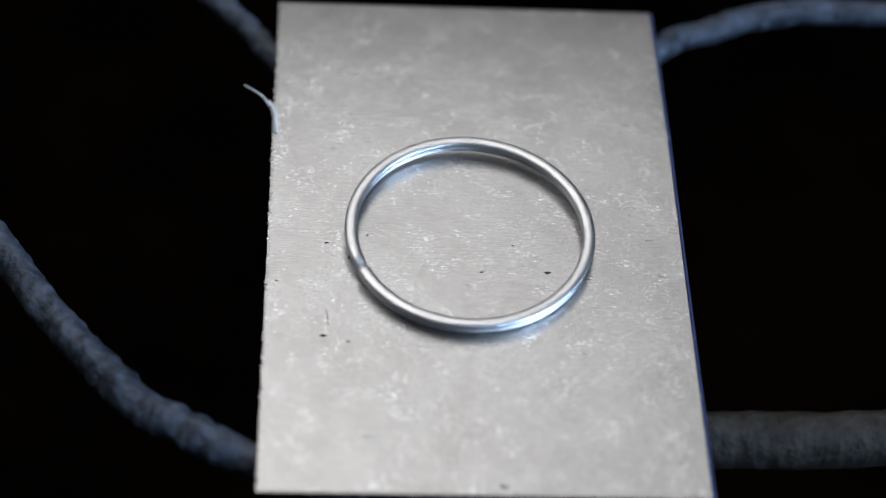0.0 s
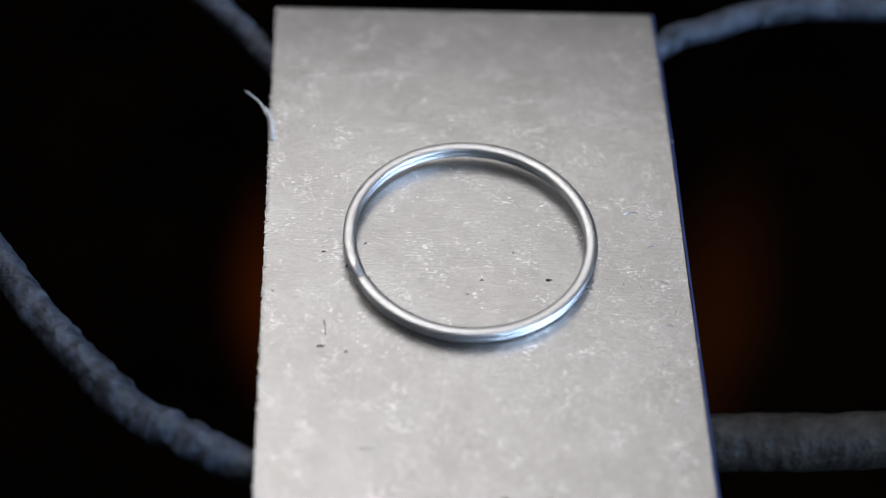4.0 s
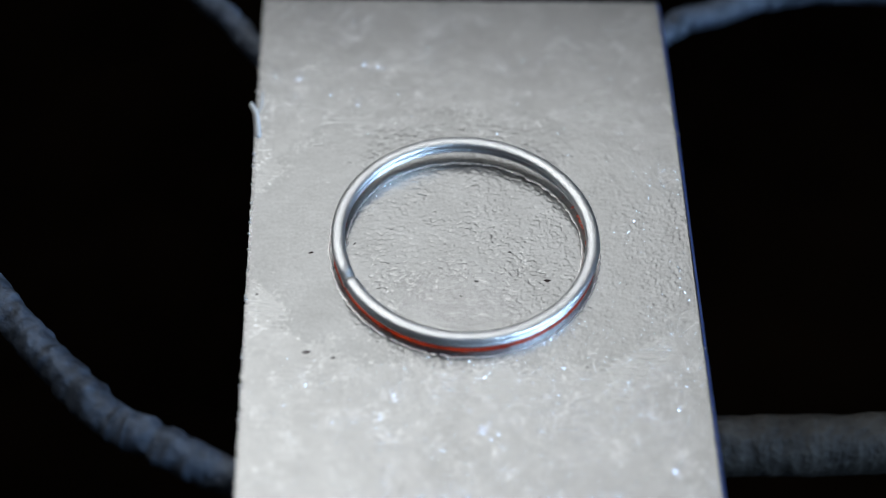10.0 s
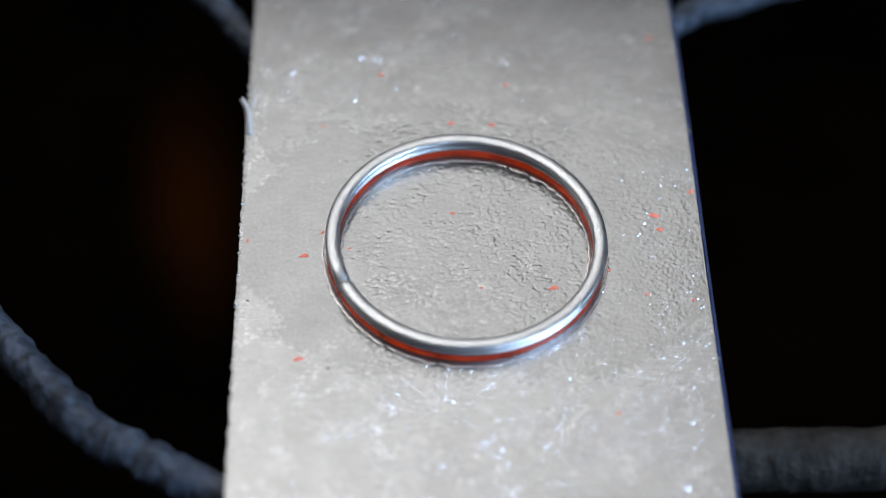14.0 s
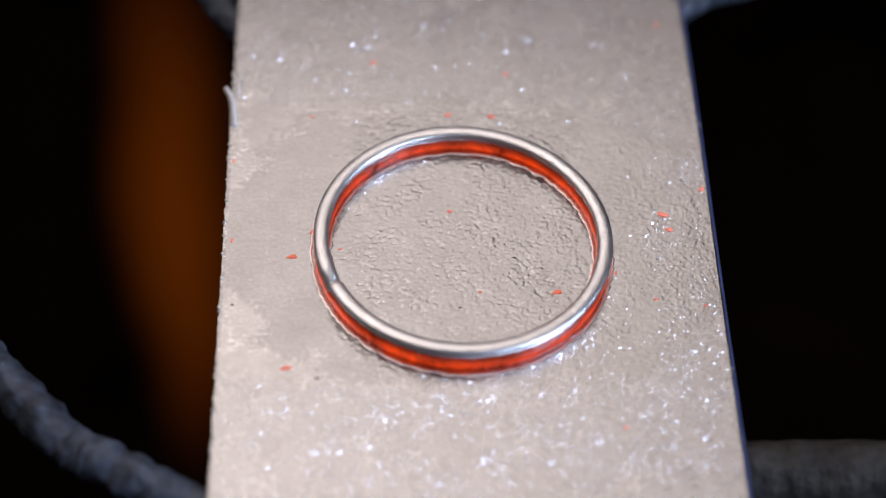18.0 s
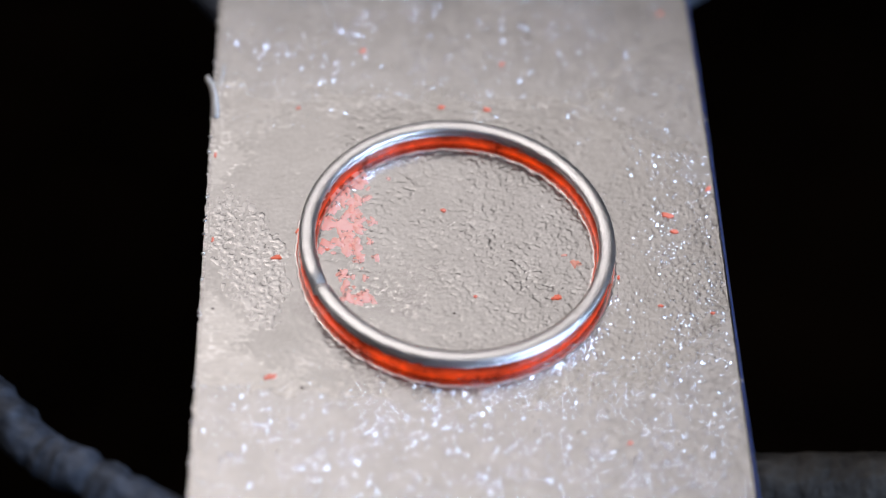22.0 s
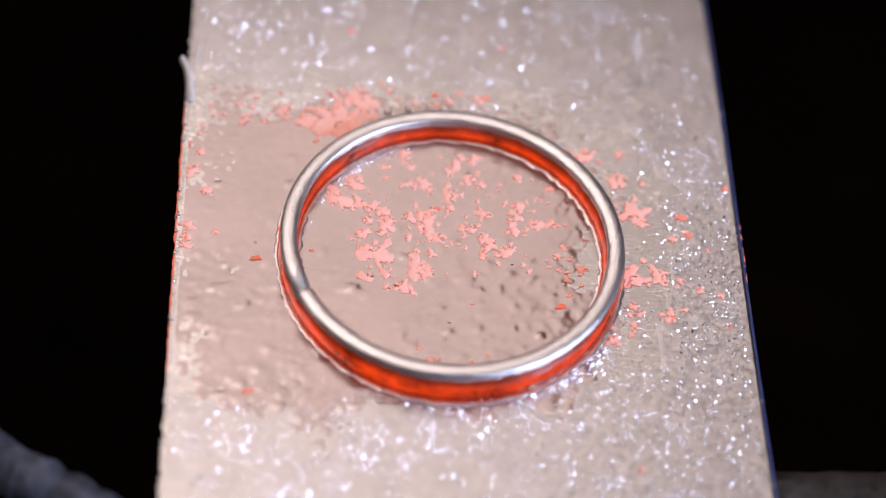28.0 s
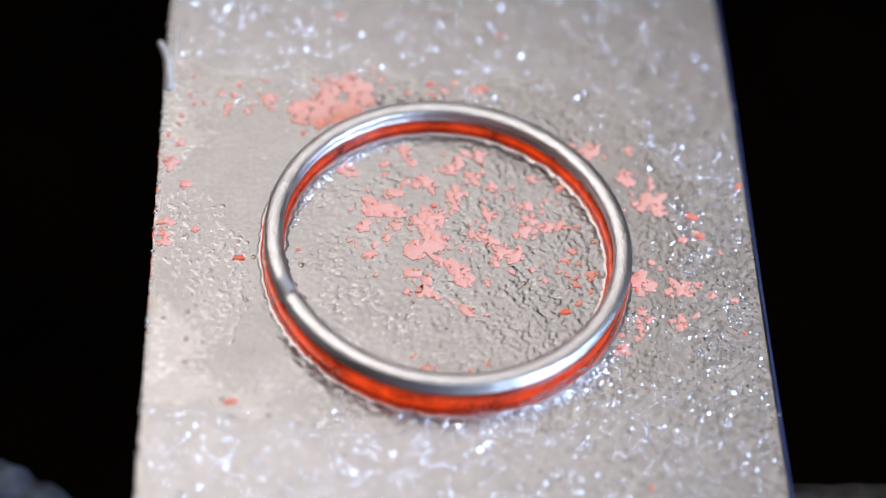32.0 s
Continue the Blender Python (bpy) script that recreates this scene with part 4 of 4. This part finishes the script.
def motions():
    # the ring floats on the melt: seconds, shift along x and y, height, tilt
    drift = [(0, 0.25, 0.45, 0.14, 0.65), (3.5, 0.3, 0.4, 0.18, 0.7), (5.5, 0.4, 0.3, 0.36, 0.8), (6.2, 0.42, 0.25, 0.4, 0.85), (9, 0.4, 0.25, 0.32, 0.85), (13, 0.3, 0.34, 0.32, 0.6), (16.5, 0.3, 0.5, 0.38, -0.3),
             (19, 0.18, 0.56, 0.45, -0.9), (23, 0.2, 0.48, 0.52, -1.2), (25.5, 0.18, 0.46, 0.56, -1.5), (28, 0.13, 0.47, 0.6, -1.8), (32, 0.07, 0.44, 0.62, -2.0)]
    walk(ring, [(t, pose((RX + x) * MM, (RY + y) * MM, z * MM, tilt)) for t, x, y, z, tilt in drift])
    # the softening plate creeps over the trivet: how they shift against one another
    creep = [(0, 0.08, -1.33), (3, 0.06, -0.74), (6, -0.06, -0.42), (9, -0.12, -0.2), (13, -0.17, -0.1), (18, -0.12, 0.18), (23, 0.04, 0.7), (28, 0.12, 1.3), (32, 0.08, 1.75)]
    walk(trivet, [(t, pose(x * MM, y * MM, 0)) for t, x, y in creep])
    heat = [(0, 0), (3.6, 0), (5, 0.5), (5.5, 0.85), (6, 1), (6.5, 0.95), (7, 0.85), (7.5, 0.85), (8, 0.5), (8.5, 0.32), (9, 0.2), (10, 0.18), (11, 0.17), (12, 0.17), (13, 0.2), (14, 0.32), (14.5, 0.55), (16.5, 1),
            (17, 0.95), (17.5, 0.85), (18, 0.97), (19, 1.0), (19.5, 0.9), (20.5, 1.0), (21, 1.0), (22, 0.95), (23, 1.0), (25.5, 1.0), (31, 1.0), (31.6, 0.95), (32, 0.9)]

    def drift_at(t, k):
        return float(np.interp(t, [d[0] for d in drift], [d[k] for d in drift]))

    walk(glow_rim, [(t, pose((RX + drift_at(t, 1)) * MM, (RY + drift_at(t, 2)) * MM, (-0.16 + h * (drift_at(t, 3) + 0.72)) * MM, drift_at(t, 4) * h if h > 0.4 else -0.4)) for t, h in heat])
    for ob in crusts:
        walk(ob, [(t, pose((RX + drift_at(t, 1)) * MM, (RY + drift_at(t, 2)) * MM, z * MM)) for t, z in ((0, -0.45), (4.6, -0.45), (6, 0), (8.5, 0), (10, -0.02), (13, -0.02), (16.5, 0), (19, 0), (23, 0), (28, 0.04), (32, 0.05))])
    rise(wrinkled_skin, [(0, -0.35), (6.05, -0.35), (6.45, 0), (20.55, 0), (20.9, -0.1), (21.15, -0.1), (21.5, 0), (23.2, 0), (23.5, -0.04), (23.8, 0), (25.5, -0.01), (27.2, -0.16), (31.1, -0.16), (31.5, 0.0), (32, 0.0)])
    rise(crumpled_skin, [(0, -0.4), (16.5, -0.3), (18, -0.12), (20.5, -0.10), (20.9, -0.2), (21.2, -0.2), (21.6, 0.012), (25.5, 0.01), (27.3, -0.3), (31.1, -0.3), (31.6, 0.0), (32, 0.0)])
    for ob in (hairlines, scuffs):
        # the heat smooths them away
        rise(ob, [(0, 0), (5, 0), (6.2, -0.008), (8, -0.03), (32, -0.03)])
    rise(glow_layer, [(0, -0.2), (5.2, -0.2), (5.7, -0.01), (5.95, 0.008), (6.15, 0.008), (6.45, -0.06), (7, -0.2), (32, -0.2)])
    rise(molten_pool, [(0, -0.3), (20.5, -0.3), (20.85, 0.035), (21.15, 0.035), (21.5, -0.3), (25.5, -0.3), (26.8, 0.035), (31.1, 0.035), (31.5, -0.2), (32, -0.2)])
    rise(crystal_glints, [(0, -0.35), (6.5, -0.3), (8.5, -0.06), (14, -0.038), (18, -0.024), (20, -0.016), (20.6, -0.016), (21, -0.024), (21.5, -0.01), (25.5, 0.007), (28, 0.022), (32, 0.032)])
    rise(crystal_skin, [(0, -0.3), (6.5, -0.3), (8, -0.06), (13, -0.02), (17, -0.004), (20, 0.0), (20.6, 0.0), (21, -0.012), (21.4, 0.0), (25.5, 0.005), (28, 0.01), (32, 0.015)])
    for ob, side in ((hot_edges[0], 1), (hot_edges[1], -1)):
        walk(ob, [(t, pose(side * d * MM, 0, 0)) for t, d in ((0, 0.5), (5, 0.5), (6, 0.3), (9, 0.5), (14, 0.5), (17, 0.24), (20, 0.2), (21, 0.08), (22, 0.2), (25.5, 0.12), (27.5, 0.0), (31, 0.0), (32, 0.1))])
    walk(sliver, [(0, pose(-20.4 * MM, 27.8 * MM, 0.5 * MM)), (3.5, pose(-20.4 * MM, 27.8 * MM, 0.5 * MM)), (5.3, pose(-20.2 * MM, 27.2 * MM, -0.3 * MM, 0, 0, -55)), (32, pose(-20.1 * MM, 26.9 * MM, -0.4 * MM, 0, 0, -60))])
    for ob, x, y, turn in shavings:
        # they melt into the plate
        walk(ob, [(t, pose(x * MM, y * MM, z * MM, 0, 0, turn)) for t, z in ((0, 0), (4.6, 0), (6.2, -0.2), (32, -0.2))])
    for ob, x, y, turn in flecks:
        # those that come to glow burn into the melt
        burns = min(math.hypot(x - f[1], y - f[2]) for f in flakes) < 0.7
        walk(ob, [(t, pose(x * MM, y * MM, z * MM, 0, 0, turn)) for t, z in ((0, 0.012), (4.8, 0.012), (5.4, -0.1 if burns else 0.012), (8, -0.1 if burns else 0.012), (8.8, 0.03), (13.2, 0.03), (14, -0.1 if burns else 0.02), (32, -0.1 if burns else 0.02))])
    for k, (ob, x, y, turn, on) in enumerate(flakes):
        rows = [(0, -0.15), (on, -0.15), (on + 0.5, 0.04)] + ([(8, 0.04), (8.8, -0.06), (13.4, -0.06), (14.2, 0.04)] if on < 8 else []) + [(20, 0.05), (21, 0.08), (32, 0.08)]
        walk(ob, [(t, pose(x * MM, y * MM, (z + sag(y)) * MM, 0, 0, turn)) for t, z in rows])
    for ob, p0, p1, p2, turn, on in patches:
        def at(p, z, extra=0):
            return pose(p[0] * MM, p[1] * MM, (z + sag(p[1])) * MM, 0, 0, turn + extra)
        if on < 25.5:
            rows = [(0, at(p0, -0.2)), (on, at(p0, -0.2)), (on + 0.6, at(p0, 0.027)), (25.6, at(p0, 0.029)), (27.6, at(p1, 0.065)), (30, at(p1, 0.065, 5)), (31.5, at(p2, 0.065, 25)), (32, at(p2, 0.065, 25))]
        else:
            rows = [(0, at(p1, -0.2)), (on, at(p1, -0.2)), (on + 0.7, at(p1, 0.065)), (29, at(p1, 0.065)), (31.5, at(p2, 0.065, 15)), (32, at(p2, 0.065, 15))]
        walk(ob, rows)
    for ob, x, y, size, on in beads:
        z = sag(y)
        walk(ob, [(0, pose(x * MM, y * MM, (z - 0.5) * MM)), (on, pose(x * MM, y * MM, (z - 0.5) * MM)), (on + 0.6, pose(x * MM, y * MM, (z + size * (0.12 if y > 23 else 0.03)) * MM)), (32, pose(x * MM, y * MM, (z + size * (0.15 if y > 23 else 0.04)) * MM))])
    left = [(0, 0, 5, 0), (14.6, -4, 5, 0), (16.5, -31, 46, 20), (17, -8, 8, 0), (17.6, -8, 8, 0), (18, -28.6, 51, 10), (18.5, -30, 47, -15), (19, -8, 8, 0), (19.6, -10, 8, 0), (20, -30.5, 52, 15),
            (20.5, -31, 49, -10), (21, -8, 8, 0), (25.6, -8, 5, 0), (32, -4, 5, 0)]
    early = [(0, 0, 5, 0), (1.2, -8, 5, 0), (2, -29, 56, 20), (3.5, -27, 55, -10), (5.3, -2, 5, 0), (32, -2, 5, 0)]
    pale = [(0, 0, 5, 0), (12.4, -4, 5, 0), (13, -33, 62, 15), (13.5, -31, 60, 0), (14.5, -29, 60, -15), (16.4, -4, 5, 0), (32, -4, 5, 0)]
    low = [(0, -4, 5, 0), (22, -10, 5, 0), (22.5, -31, 50, 25), (23, -32, 54, 0), (23.5, -10, 8, 0), (24, -10, 8, 0), (24.5, -31, 53, 20), (25, -34, 52, -5), (25.6, -12, 5, 0), (32, -4, 5, 0)]
    right = [(0, 8, 10, 0), (1.4, 10, 10, 0), (2, 37.7, 55, 20), (3.5, 37, 56, -10), (6, 38, 59, 10), (6.6, 12, 10, 0), (22.4, 10, 10, 0), (23, 40, 66, 20), (23.6, 12, 10, 0), (32, 8, 10, 0)]

    def spots(ob, rows):
        walk(ob, [(t, pose(x * MM, y * MM, -119 * MM, 0, 0, turn)) for t, x, y, turn in rows])
    spots(left_flame, left)
    spots(pale_flame, pale)
    spots(early_flame, early)
    spots(low_flame, low)
    spots(right_flame, right)


motions()
